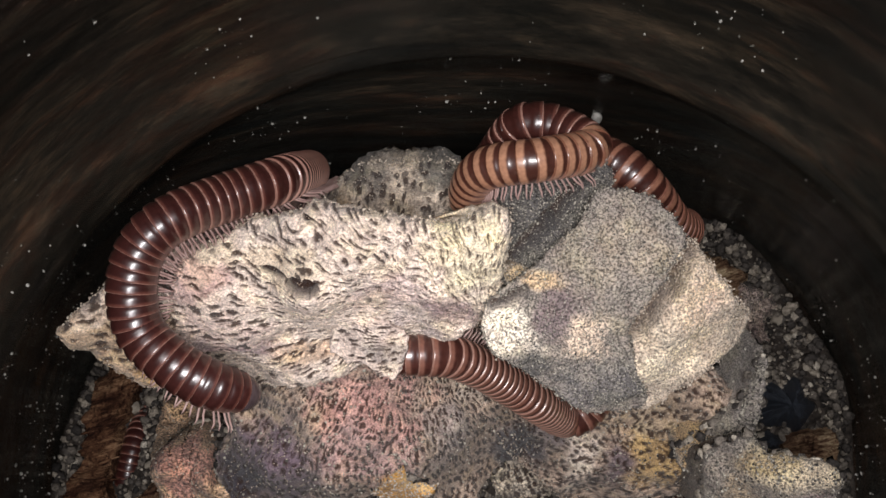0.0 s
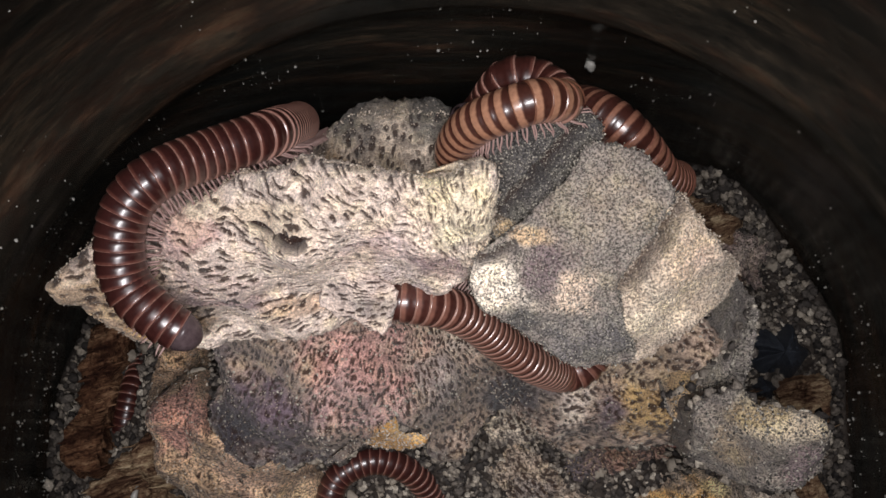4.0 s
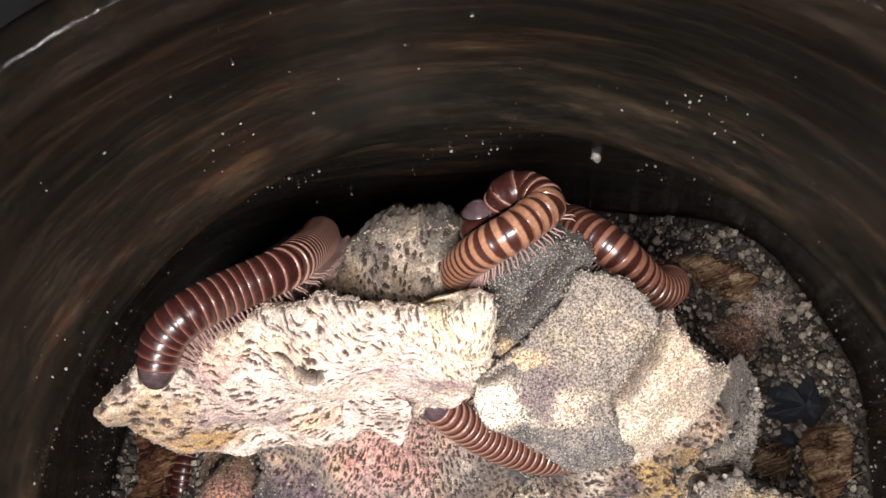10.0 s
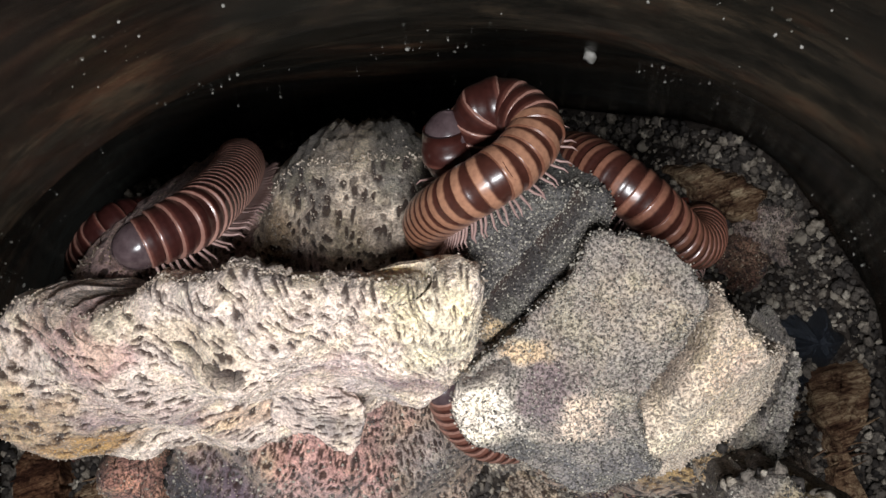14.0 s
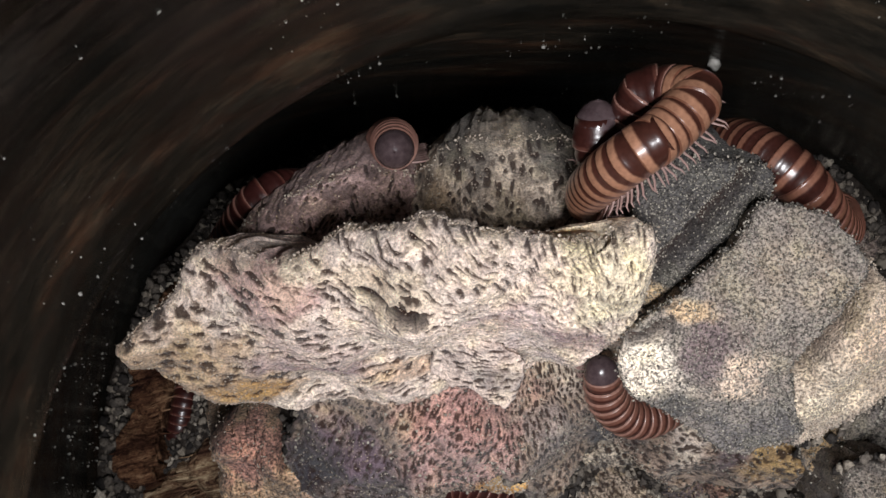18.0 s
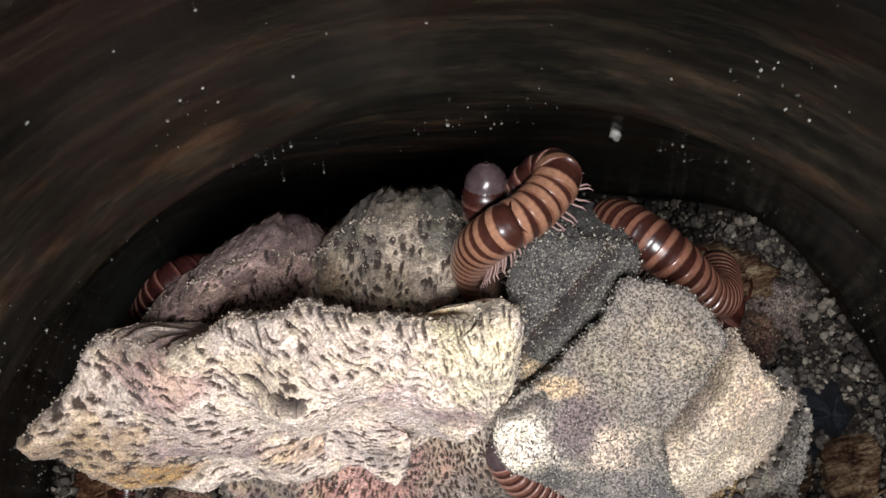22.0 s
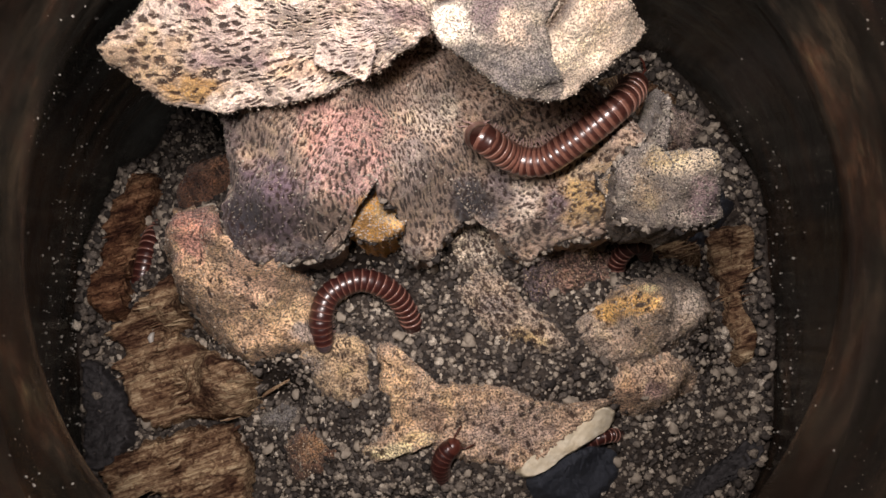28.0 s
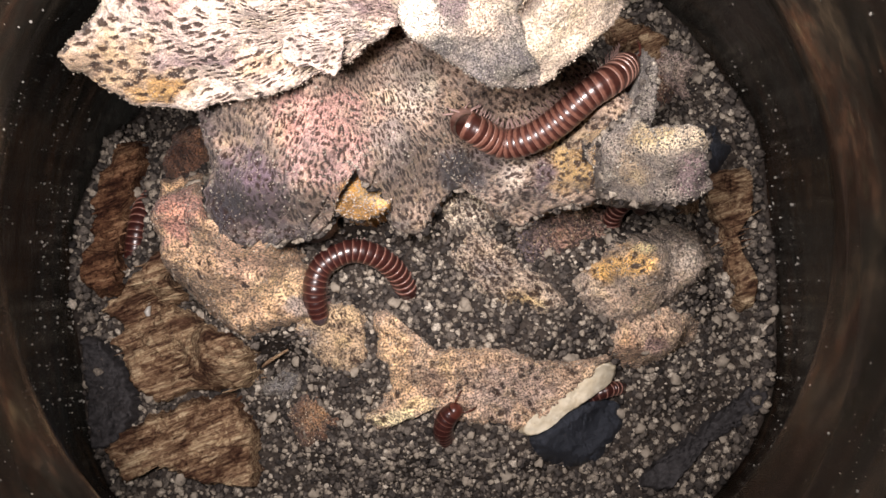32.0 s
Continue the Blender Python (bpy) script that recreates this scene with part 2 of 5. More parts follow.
# The heap's own axes, in millimetres: u across, v up its slope, n out of it.
LEANT = pose(0, 0, 0.24) @ pose(0, 0, 0, -11) @ pose(0, 0, -0.24)
HEAP = LEANT @ Matrix(((1, 0, 0, 0), (0, 0.8, -0.6, 0.025), (0, 0.6, 0.8, 0.100), (0, 0, 0, 1)))


def blend(heights, u, v):
    w = s = 0
    for hu, hv, hn in heights:
        k = 1 / ((u - hu) ** 2 + (v - hv) ** 2 + 4.0) ** 1.6
        w, s = w + k, s + k * hn
    return s / w


def slab(name, outline, heights, base, zones=(), material=None, size=(300, 90), thick=8.0, edge=1.5, inset=0.35,
         rough=((0.5, 0.25), (0.16, 1.1)), ragged=0.25, pores=None, holes=(), grooves=(), seed=0, wild=0.0, sharp=False, dark_blotch=0.0, undercut=2.0):
    """A lump with the given outline (mm) and bulges (u, v, n in mm), in the axes of its thing. zones: (u, v, across, up, colour)
    patches; pores: (centre u, centre v, length, width, depth, amount); holes: (u, v, across, up, depth); grooves: (u, v, u, v, width, depth)."""
    count, rings = size
    rim = spline(outline, count, True, sharp)
    rim = rim + ragged * np.stack([layers(rim[:, 0] * 1.3, rim[:, 1] * 1.3, k, seed + 3, 4) for k in (1.7, 9.2)], axis=1)
    rim = rim + wild * np.stack([layers(rim[:, 0] * 0.33, rim[:, 1] * 0.33, k, seed + 9, 3) for k in (3.1, 6.4)], axis=1)
    mid = rim.mean(axis=0)
    f = np.linspace(0, 1, rings + 1)[1:, None, None]
    uv = mid + f * (rim - mid)[None]
    u, v = uv[..., 0], uv[..., 1]
    gap = (1 - f[..., 0]) * np.linalg.norm(rim - mid, axis=1)[None]
    if isinstance(heights, (int, float)):
        # lies over the soil, thinning out raggedly to its rim
        gap = gap + 0.8 * layers(u * 0.45, v * 0.45, 8, seed + 21, 4)
        n = soil_z(u, v) - 0.5 + (heights + 0.5) * np.clip(1 - (1 - np.clip(gap / edge, 0, 1)) ** 2, 0, 1)
    else:
        n = blend(heights, u, v)
        k = np.clip(1 - gap / edge, 0, 1)
        n = n - edge * (1 - np.sqrt(1 - k * k))
    for amp, per in rough:
        n = n + amp * layers(u * per, v * per, 0.3, seed, 4)
    pore_and_shade = np.zeros_like(u)
    if pores:
        pu, pv, long, wide, depth, amount = pores
        wu, wv = u + 0.5 * grain(u * 0.6, v * 0.6, 0, 5), v + 0.5 * grain(u * 0.6, v * 0.6, 4, 6)
        r, a = np.hypot(wu - pu, wv - pv) + 2, np.arctan2(wv - pv, wu - pu)
        r = np.where(r < 20, r, 20 + (r - 20) / 1.5)
        here = 0.40 * layers(u * 0.3, v * 0.3, 2, seed, 3)
        d, who = cells(r / long, a * 16 / wide, seed)
        pore_and_shade = 0.93 * (1 - step(0.28, 0.41, d + 0.16 * grain(u * 4, v * 4, 1, 3))) * step(0.0, 0.25, amount - who + here)
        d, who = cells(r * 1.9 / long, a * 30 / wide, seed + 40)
        pore_and_shade = np.maximum(pore_and_shade, 0.75 * (1 - step(0.2, 0.42, d + 0.2 * grain(u * 5, v * 5, 2, 9))) * step(0.0, 0.25, 0.45 * amount - who - here))
        n = n - depth * pore_and_shade
    # holes are also coloured dark, painting in the shade inside them
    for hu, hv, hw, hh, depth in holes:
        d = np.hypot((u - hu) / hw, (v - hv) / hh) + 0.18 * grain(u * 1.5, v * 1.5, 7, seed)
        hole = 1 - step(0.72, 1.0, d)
        n, pore_and_shade = n - depth * hole, np.maximum(pore_and_shade, hole)
    # grooves carry painted crevice shade: their colour darkens along with the cut
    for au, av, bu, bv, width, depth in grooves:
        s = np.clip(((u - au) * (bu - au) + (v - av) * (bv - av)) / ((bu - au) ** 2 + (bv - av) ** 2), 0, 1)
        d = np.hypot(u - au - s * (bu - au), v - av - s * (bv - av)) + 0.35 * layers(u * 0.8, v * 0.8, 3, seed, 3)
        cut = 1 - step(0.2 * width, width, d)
        n, pore_and_shade = n - depth * cut, np.maximum(pore_and_shade, 0.8 * cut)
    # random dark blotches in the colour, standing in for shaded cracks
    pore_and_shade = np.maximum(pore_and_shade, dark_blotch * step(0.10, 0.34, layers(u * 0.42, v * 0.9, 9, seed + 31, 6)))
    colour = np.empty(u.shape + (3,))
    colour[:] = base
    for zu, zv, zw, zh, tint in zones:
        d = np.hypot((u - zu) / zw, (v - zv) / zh) + 0.62 * layers(u * 0.5 + zu, v * 0.5, 5, seed + 11, 5)
        colour += (1 - step(0.45, 1.15, d))[..., None] * (np.array(tint) - colour)
    top = np.stack([u, v, n], axis=-1)
    # flanks and underside
    down = []
    rimn = top[-1]
    for s in (0.03, 0.07, 0.12, 0.18, 0.25, 0.33, 0.42, 0.52, 0.64, 0.76, 0.88, 1.0):
        ring = rimn.copy()
        ring[:, :2] += (mid - rimn[:, :2]) * inset * s ** undercut
        wob = 0.35 * layers(ring[:, 0] * 0.5, ring[:, 1] * 0.5, 6 + 3 * s, seed + 5, 4)
        fine = 0.5 * layers(rimn[:, 0] * 1.5, rimn[:, 1] * 1.5, 1.5 * thick * s, seed + 6, 4) * min(1.0, 6 * s)
        ring[:, :2] += (wob * 0.8)[:, None] + fine[:, None] * (rimn[:, :2] - mid) / (1 + np.linalg.norm(rimn[:, :2] - mid, axis=1))[:, None]
        ring[:, 2] -= thick * s * (1 + 0.2 * wob)
        down.append(ring)
    down = np.array(down)
    verts = np.concatenate([[[*mid, float(n[0].mean())]], top.reshape(-1, 3), down.reshape(-1, 3), [[*mid, float(rimn[:, 2].mean() - thick)]]])
    tints = np.concatenate([[colour[0, 0]], colour.reshape(-1, 3), np.tile(colour[-1], (len(down), 1)), [colour[0, 0]]])
    dark = np.concatenate([[0], pore_and_shade.reshape(-1), np.zeros(down.shape[0] * count), [0]])
    ntot = rings + len(down)
    i = np.arange(count)
    j = (i + 1) % count
    quads = [np.stack([1 + r * count + i, 1 + (r + 1) * count + i, 1 + (r + 1) * count + j, 1 + r * count + j], axis=1) for r in range(ntot - 1)]
    faces = [(0, 1 + a, 1 + b) for a, b in zip(i, j)]
    faces += np.concatenate(quads).tolist()
    last = 1 + (ntot - 1) * count
    faces += [(last + a, len(verts) - 1, last + b) for a, b in zip(i, j)]
    me = mesh_of(name, verts * 0.001, faces, material or FELT)
    at = me.color_attributes.new("tint", "FLOAT_COLOR", "POINT")
    at.data.foreach_set("color", np.concatenate([tints, np.ones((len(tints), 1))], axis=1).astype(np.float32).ravel())
    at = me.attributes.new("pore_and_shade", "FLOAT", "POINT")
    at.data.foreach_set("value", dark.astype(np.float32))
    return me


def crumbs(name, places, radii, material, squash=0.75, seed=0):
    """Many small rounded grains in one mesh."""
    bm = bmesh.new()
    bmesh.ops.create_icosphere(bm, subdivisions=1, radius=1)
    bv = np.array([v.co[:] for v in bm.verts])
    bf = np.array([[v.index for v in f.verts] for f in bm.faces])
    if len(places) < 2500:
        bmesh.ops.subdivide_edges(bm, edges=bm.edges, cuts=1, use_grid_fill=True)
        bv = np.array([v.co[:] for v in bm.verts])
        bv /= np.linalg.norm(bv, axis=1)[:, None]
        bm.faces.ensure_lookup_table()
        bf = np.array([[v.index for v in f.verts] for f in bm.faces])
    bm.free()
    rng = np.random.default_rng(seed)
    n = len(places)
    q = rng.normal(size=(n, 4))
    q /= np.linalg.norm(q, axis=1)[:, None]
    w, x, y, z = q.T
    rot = np.stack([np.stack([1 - 2 * (y * y + z * z), 2 * (x * y - z * w), 2 * (x * z + y * w)], -1),
                    np.stack([2 * (x * y + z * w), 1 - 2 * (x * x + z * z), 2 * (y * z - x * w)], -1),
                    np.stack([2 * (x * z - y * w), 2 * (y * z + x * w), 1 - 2 * (x * x + y * y)], -1)], 1)
    scale = np.stack([np.ones(n), rng.uniform(squash, 1, n), rng.uniform(squash * 0.8, 1, n)], 1) * radii[:, None]
    lumpy = 1 + 0.22 * rng.normal(size=(n, len(bv), 1))
    pts = np.einsum("nij,nvj->nvi", rot, bv[None] * lumpy * scale[:, None]) + places[:, None]
    faces = bf[None] + (np.arange(n) * len(bv))[:, None, None]
    return mesh_of(name, pts.reshape(-1, 3), faces.reshape(-1, bf.shape[1]).tolist(), material)


# ---- the jar ----
# Levels of the inside, in millimetres: height, half width, half depth, squareness, centre x, centre y.
LEVELS = np.array([(1.5, 55, 49, 2.8, 1.5, -20), (8, 63.5, 56, 2.8, 1.5, -20), (58, 63.5, 56, 2.8, 1.5, -20), (82, 62.4, 55, 2.7, 1.7, -19.5), (94, 60.5, 55, 2.5, 2.3, -18.3),
                   (103, 57.5, 55, 2.2, 3.0, -16.8), (110, 54.2, 53.6, 2.05, 3.3, -16), (116, 51.4, 51.4, 2.0, 3.4, -15.7), (120, 50.5, 50.5, 2.0, 3.4, -15.6), (122.5, 51.2, 51.2, 2.0, 3.4, -15.6), (126, 53.6, 53.6, 2.0, 3.4, -15.6), (130, 55.0, 55.0, 2.0, 3.4, -15.6),
                   (140, 56.4, 56.4, 2.0, 3.4, -15.6), (158, 56.4, 56.4, 2.0, 3.4, -15.6), (165, 55.4, 55.4, 2.0, 3.4, -15.6), (169, 55.6, 55.6, 2.0, 3.4, -15.6)])



def inside(a, z, out=0.0, share=1.0):
    """The point of the jar's inner wall at the angle a and height z (mm), moved outwards by out."""
    w, d, p, cx, cy = (np.interp(z, LEVELS[:, 0], LEVELS[:, k]) for k in range(1, 6))
    c, n = np.cos(a), np.sin(a)
    r = (np.abs(c / (w + out)) ** p + np.abs(n / (d + out)) ** p) ** (-1 / p) * share
    return cx + r * c, cy + r * n


def jar_wall(material, sides=220):
    a = np.linspace(0, 2 * math.pi, sides, endpoint=False)
    inner = np.concatenate([np.linspace(8, 82, 16), np.linspace(84, 128, 34), np.linspace(132, 169, 18)])
    rows = [(1.5, 0.0), *((z, 0.0) for z in inner), (170.4, 0.5), (171, 1.4), (171, 3.0), (170.2, 3.9), (167.5, 4.0), (166.5, 2.4), *((z, 2.0) for z in inner[-4::-3]), (0.0, 1.5)]
    verts = [np.stack([*inside(a, z, out), np.full(sides, z)], 1) for z, out in rows]
    i = np.arange(sides)
    j = (i + 1) % sides
    faces = [np.stack([k * sides + i, k * sides + j, (k + 1) * sides + j, (k + 1) * sides + i], 1) for k in range(len(rows) - 1)]
    return mesh_of("wall", np.concatenate(verts) * 0.001, np.concatenate(faces).tolist(), material)


def jar_base(material, sides=120):
    a = np.linspace(0, 2 * math.pi, sides, endpoint=False)
    top, low = np.stack([*inside(a, 1.5), np.full(sides, 1.5)], 1), np.stack([*inside(a, 1.5, 1.5), np.zeros(sides)], 1)
    i = np.arange(sides)
    j = (i + 1) % sides
    faces = [tuple(i), tuple(i[::-1] + sides), *np.stack([i, j, j + sides, i + sides], 1).tolist()]
    return mesh_of("base", np.concatenate([top, low]) * 0.001, faces, material, False)


def jar_material():
    m = Nodes("smeared_clear_plastic")
    flat = m.add("ShaderNodeMapping")
    flat.inputs["Scale"].default_value = (1.0, 1.0, 3.4)
    m.link(m.coords(), flat.inputs["Vector"])
    film = m.noise(34, 7, 0.66, flat.outputs[0])
    thin = m.add("ShaderNodeMapping")
    thin.inputs["Scale"].default_value = (1.0, 1.0, 4.5)
    m.link(m.coords(), thin.inputs["Vector"])
    streak = m.ramp(m.noise(70, 6, 0.7, thin.outputs[0]), (0.36, (0.26, 0.26, 0.26)), (0.52, (0.53, 0.51, 0.485)), (0.68, (1.5, 1.27, 1.04)))
    tint = m.ramp(m.noise(40, 8, 0.72, flat.outputs[0]), (0.32, (0.030, 0.030, 0.026)), (0.47, (0.095, 0.080, 0.062)), (0.56, (0.115, 0.068, 0.048)), (0.64, (0.15, 0.12, 0.08)), (0.76, (0.30, 0.24, 0.14)))
    m.link(m.mix(1.0, tint, streak, "MULTIPLY"), m.bsdf.inputs["Base Color"])
    m.bump(m.noise(170, 5, 0.6, flat.outputs[0]), 0.22, 0.001)
    clear = m.add("ShaderNodeBsdfTransparent")
    clear.inputs["Color"].default_value = (0.80, 0.82, 0.80, 1)
    mixer = m.add("ShaderNodeMixShader")
    m.link(m.ramp(film, (0.33, (0.28, 0.28, 0.28)), (0.55, (0.60, 0.60, 0.60)), (0.75, (0.95, 0.95, 0.95))), mixer.inputs[0])
    m.link(clear.outputs[0], mixer.inputs[1])
    m.link(m.bsdf.outputs[0], mixer.inputs[2])
    m.link(mixer.outputs[0], m.tree.nodes["Material Output"].inputs["Surface"])
    return m.done(None, 0.08, 0.5)


JAR = jar_material()
JARX, JARY = 1.5, -20.0
jar = thing("plastic_jar", "square clear plastic jar, smeared brown inside, half full", "jar")
part("wall", jar_wall(JAR), jar)
part("base", jar_base(JAR), jar)
TABLE = plain_material("grey_table", (0.30, 0.30, 0.31), (0.42, 0.42, 0.43), 60, 0.6, 0.3, 0.2)
tagged(new("table_top", mesh_of("table_top", [(-0.5, -0.5, -0.001), (0.5, -0.5, -0.001), (0.5, 0.5, -0.001), (-0.5, 0.5, -0.001),
                                              (-0.5, -0.5, -0.02), (0.5, -0.5, -0.02), (0.5, 0.5, -0.02), (-0.5, 0.5, -0.02)],
                                [(0, 1, 2, 3), (7, 6, 5, 4), (0, 4, 5, 1), (1, 5, 6, 2), (2, 6, 7, 3), (3, 7, 4, 0)], TABLE, False)),
       "plain grey table top under the plastic jar", "table", kind="structure")

# ---- the soil ----
# The soil's relief: x, y and height in millimetres; it climbs under the heap and the lumps.
SOIL_HEIGHTS = ((-7, -31, 62), (2, -29, 62.5), (13, -21, 64), (11, -15, 64.5), (12, -9, 66), (19, -31, 63), (-3, -44, 58), (8, -44, 57), (-12, -30, 61), (-2, -24, 61.5), (-10, -24, 61), (21, -20, 63), (16, -26, 63), (-5, -20, 62),
                (-8, -15, 63), (1, -15, 64), (-16, -16, 65), (18, -47, 54.5), (27, -42, 55), (34, -49, 46.5), (38, -42, 50.5), (49, -36, 51.5), (55, -21, 46), (56, -12, 45), (57, -32, 46), (47, -51, 45), (42, -56, 44.5), (24, -60, 45),
                (0, -62, 45), (-22, -60, 44), (-28, -50, 45.5), (-23, -36, 46.5), (-36, -42, 46), (-45, -33, 44.5), (-40, -25, 44.5), (-48, -24, 43.5), (-55, -31, 43), (-50, 2, 41.5), (-53, -8, 42), (-36, 3, 46), (-41, -3, 45), (-58, 6, 36),
                (-33, -29, 56), (-43, -15, 48), (-36, -9, 82), (-36, -15, 77), (-29, -11, 84), (-30, -18, 75.5), (-24, -19, 73.5), (-21, -24, 66), (-28, -26, 66), (-17, -22, 64), (32, -13, 59.5), (37, -12.5, 57.5), (43, -9, 52), (48, -3, 47),
                (26, -14, 62), (31, -25, 62.5), (38, -22, 78), (45, -22.5, 68), (35, -19, 72), (42, -32, 64), (36, -31, 62), (-25, -13.5, 84), (-21, -14.6, 81), (-15, -22, 61), (-10, -12.2, 79), (1, -13.6, 79), (18, -13, 74), (27, -12.6, 74), (-18, -6, 80), (-9, -6, 80), (0, -6, 78), (8, -5, 72), (17, -7, 72), (26, -5, 78), (-9, 2, 92),
                (2, 4, 88), (16, 2, 86), (26, 4, 82), (-20, 3, 88), (54, 13, 43), (43, 15, 46), (26, 31, 18), (8, 34, 5), (-20, 33, 5), (-35, 22, 8), (-50, 14, 18), (-44, 10, 40))



def soil_z(x, y):
    return blend(SOIL_HEIGHTS, x, y) + 0.8 * layers(x * 0.12, y * 0.12, 0, 4, 4) + 0.35 * layers(x * 0.7, y * 0.7, 0, 8, 3)


def soil():
    count, rings = 260, 110
    a = np.linspace(0, 2 * math.pi, count, endpoint=False)
    share = np.linspace(0, 1, rings + 1)[1:, None]
    ex, ey = inside(a, 45.0, -0.2)
    x, y = JARX + share * (ex - JARX)[None], JARY + share * (ey - JARY)[None]
    top = np.stack([x, y, soil_z(x, y)], -1).reshape(-1, 3)
    low = np.stack([*inside(a, 3.0, -0.3), np.full(count, 3.0)], -1)
    verts = np.concatenate([[[JARX, JARY, float(soil_z(np.array([JARX]), np.array([JARY]))[0])]], top, low, [[JARX, JARY, 3.0]]]) * 0.001
    i = np.arange(count)
    j = (i + 1) % count
    faces = [(0, 1 + p, 1 + q) for p, q in zip(i, j)]
    for k in range(rings):
        faces += np.stack([1 + k * count + i, 1 + (k + 1) * count + i, 1 + (k + 1) * count + j, 1 + k * count + j], 1).tolist()
    last = 1 + rings * count
    faces += [(last + p, len(verts) - 1, last + q) for p, q in zip(i, j)]
    return mesh_of("ground", verts, faces, SOIL)


tagged(new("ground", soil()), "dark damp soil filling the lower jar", "soil", kind="structure")


def scatter(n, low, high, power, lift, seed, ring=False):
    g = np.random.default_rng(seed)
    a = g.uniform(0, 2 * math.pi, n)
    x, y = inside(a, 45.0, -0.9, np.sqrt(g.uniform(0.90 if ring else 0, 1, n)))
    rad = low + (high - low) * g.uniform(0, 1, n) ** power
    return np.stack([x, y, soil_z(x, y) + lift * rad + (g.uniform(0, 2.5, n) if ring else 0)], 1) * 0.001, rad * 0.001


PALEPELLET = plain_material("pale_pellet", (0.20, 0.17, 0.135), (0.52, 0.46, 0.37), 420, 0.8, 0.3, 0.6)
tagged(new("dung_pellets", crumbs("dung_pellets", *scatter(34000, 0.26, 0.72, 1.6, 0.40, 1), PELLET, 0.55, seed=1)),
       "dark grey-brown dung pellets strewn over the soil", "pellets", kind="stuff")
tagged(new("medium_pellets", crumbs("medium_pellets", *scatter(2300, 0.55, 1.0, 1.5, 0.6, 6), PELLET, 0.55, seed=6)),
       "mixed dark and pale rounded pellets on the soil", "pellets", kind="stuff")
shapes = [crumbs("pale_pellet", np.zeros((1, 3)), np.array([0.001]), PALEPELLET, 0.55, 70 + k) for k in range(10)]
spots, sizes = scatter(230, 0.65, 1.3, 1.6, 0.8, 2)
for k, (spot, size) in enumerate(zip(spots, sizes)):
    pellet = new("pale_pellet", shapes[k % 10])
    pellet.matrix_world = pose(*spot, 0, 0, 37 * k % 360) @ Matrix.Scale(size * 1000, 4)
    tagged(pellet, "rounded pale dung pellet lying on the soil", "pellet", "pale pellets on the soil")
tagged(new("wall_pellets", crumbs("wall_pellets", *scatter(1400, 0.4, 1.0, 1.5, 0.5, 3, True), PELLET, seed=3)),
       "grey pellets banked up against the jar wall", "pellets", kind="stuff")



def droplets(n, low, high, seed, where):
    g = np.random.default_rng(seed)
    a, z = where(g, n)
    x, y = inside(a, z, -0.05)
    rad = low + (high - low) * g.uniform(0, 1, n) ** 3
    return np.stack([x, y, z], 1) * 0.001, rad * 0.001


CHALK = plain_material("dried_white_speck", (0.34, 0.33, 0.29), (0.62, 0.60, 0.55), 900, 0.4, 0.6, 0.2)
tagged(new("wall_specks", crumbs("wall_specks", *droplets(330, 0.05, 0.20, 31, lambda g, n: (g.uniform(0, 2 * math.pi, n), g.uniform(52, 160, n))), CHALK, 0.5, 31)),
       "white dried specks on the inside of the jar", "specks", kind="stuff")
tagged(new("speck_clusters", crumbs("speck_clusters", *droplets(520, 0.05, 0.24, 32, lambda g, n: (np.repeat(g.uniform(0.2, 5.9, 26), 20) + g.normal(0, 0.06, n), np.repeat(g.uniform(56, 140, 26), 20) + g.normal(0, 3.0, n))), CHALK, 0.5, 32)),
       "clusters of white dried specks on the jar wall", "specks", kind="stuff")
tagged(new("soil_line_specks", crumbs("soil_line_specks", *droplets(460, 0.06, 0.30, 35, lambda g, n: (np.where(g.uniform(0, 1, n) < 0.6, math.pi, 0.0) + g.normal(0, 0.32, n), 47 + 22 * g.uniform(0, 1, n) ** 2)), CHALK, 0.5, 35)),
       "white specks on the jar wall above the soil", "specks", kind="stuff")
tagged(new("white_blob", crumbs("white_blob", np.array([[*(0.001 * k for k in inside(np.float64(1.26), 91.0, -0.3)), 0.091]]), np.array([0.0008]), CHALK, 0.8, 33)), "single white blob stuck on the jar wall", "blob")

# ---- the heap of bracket fungus ----
WHITE, IVORY, PINK, GREY, DGREY = (0.88, 0.77, 0.66), (0.93, 0.84, 0.62), (0.60, 0.37, 0.32), (0.30, 0.275, 0.24), (0.098, 0.096, 0.092)
OCHRE, PURPLE, LILAC = (0.55, 0.36, 0.16), (0.20, 0.155, 0.185), (0.45, 0.35, 0.34)

def grain_material(name, *stops):
    m = Nodes(name)
    geo = m.add("ShaderNodeNewGeometry").outputs["Random Per Island"]
    return m.done(m.ramp(geo, *stops), 0.8, 0.3)


GREYGRAIN = grain_material("grey_grain", (0.0, (0.035, 0.032, 0.03)), (0.45, (0.16, 0.145, 0.125)), (0.8, (0.36, 0.33, 0.27)), (1.0, (0.54, 0.50, 0.42)))
TANGRAIN = grain_material("tan_grain", (0.0, (0.12, 0.080, 0.05)), (0.5, (0.34, 0.25, 0.165)), (0.85, (0.52, 0.40, 0.28)), (1.0, (0.74, 0.64, 0.50)))
PALEGRAIN = grain_material("pale_grain", (0.0, (0.30, 0.24, 0.18)), (0.4, (0.46, 0.38, 0.30)), (1.0, (0.64, 0.56, 0.46)))


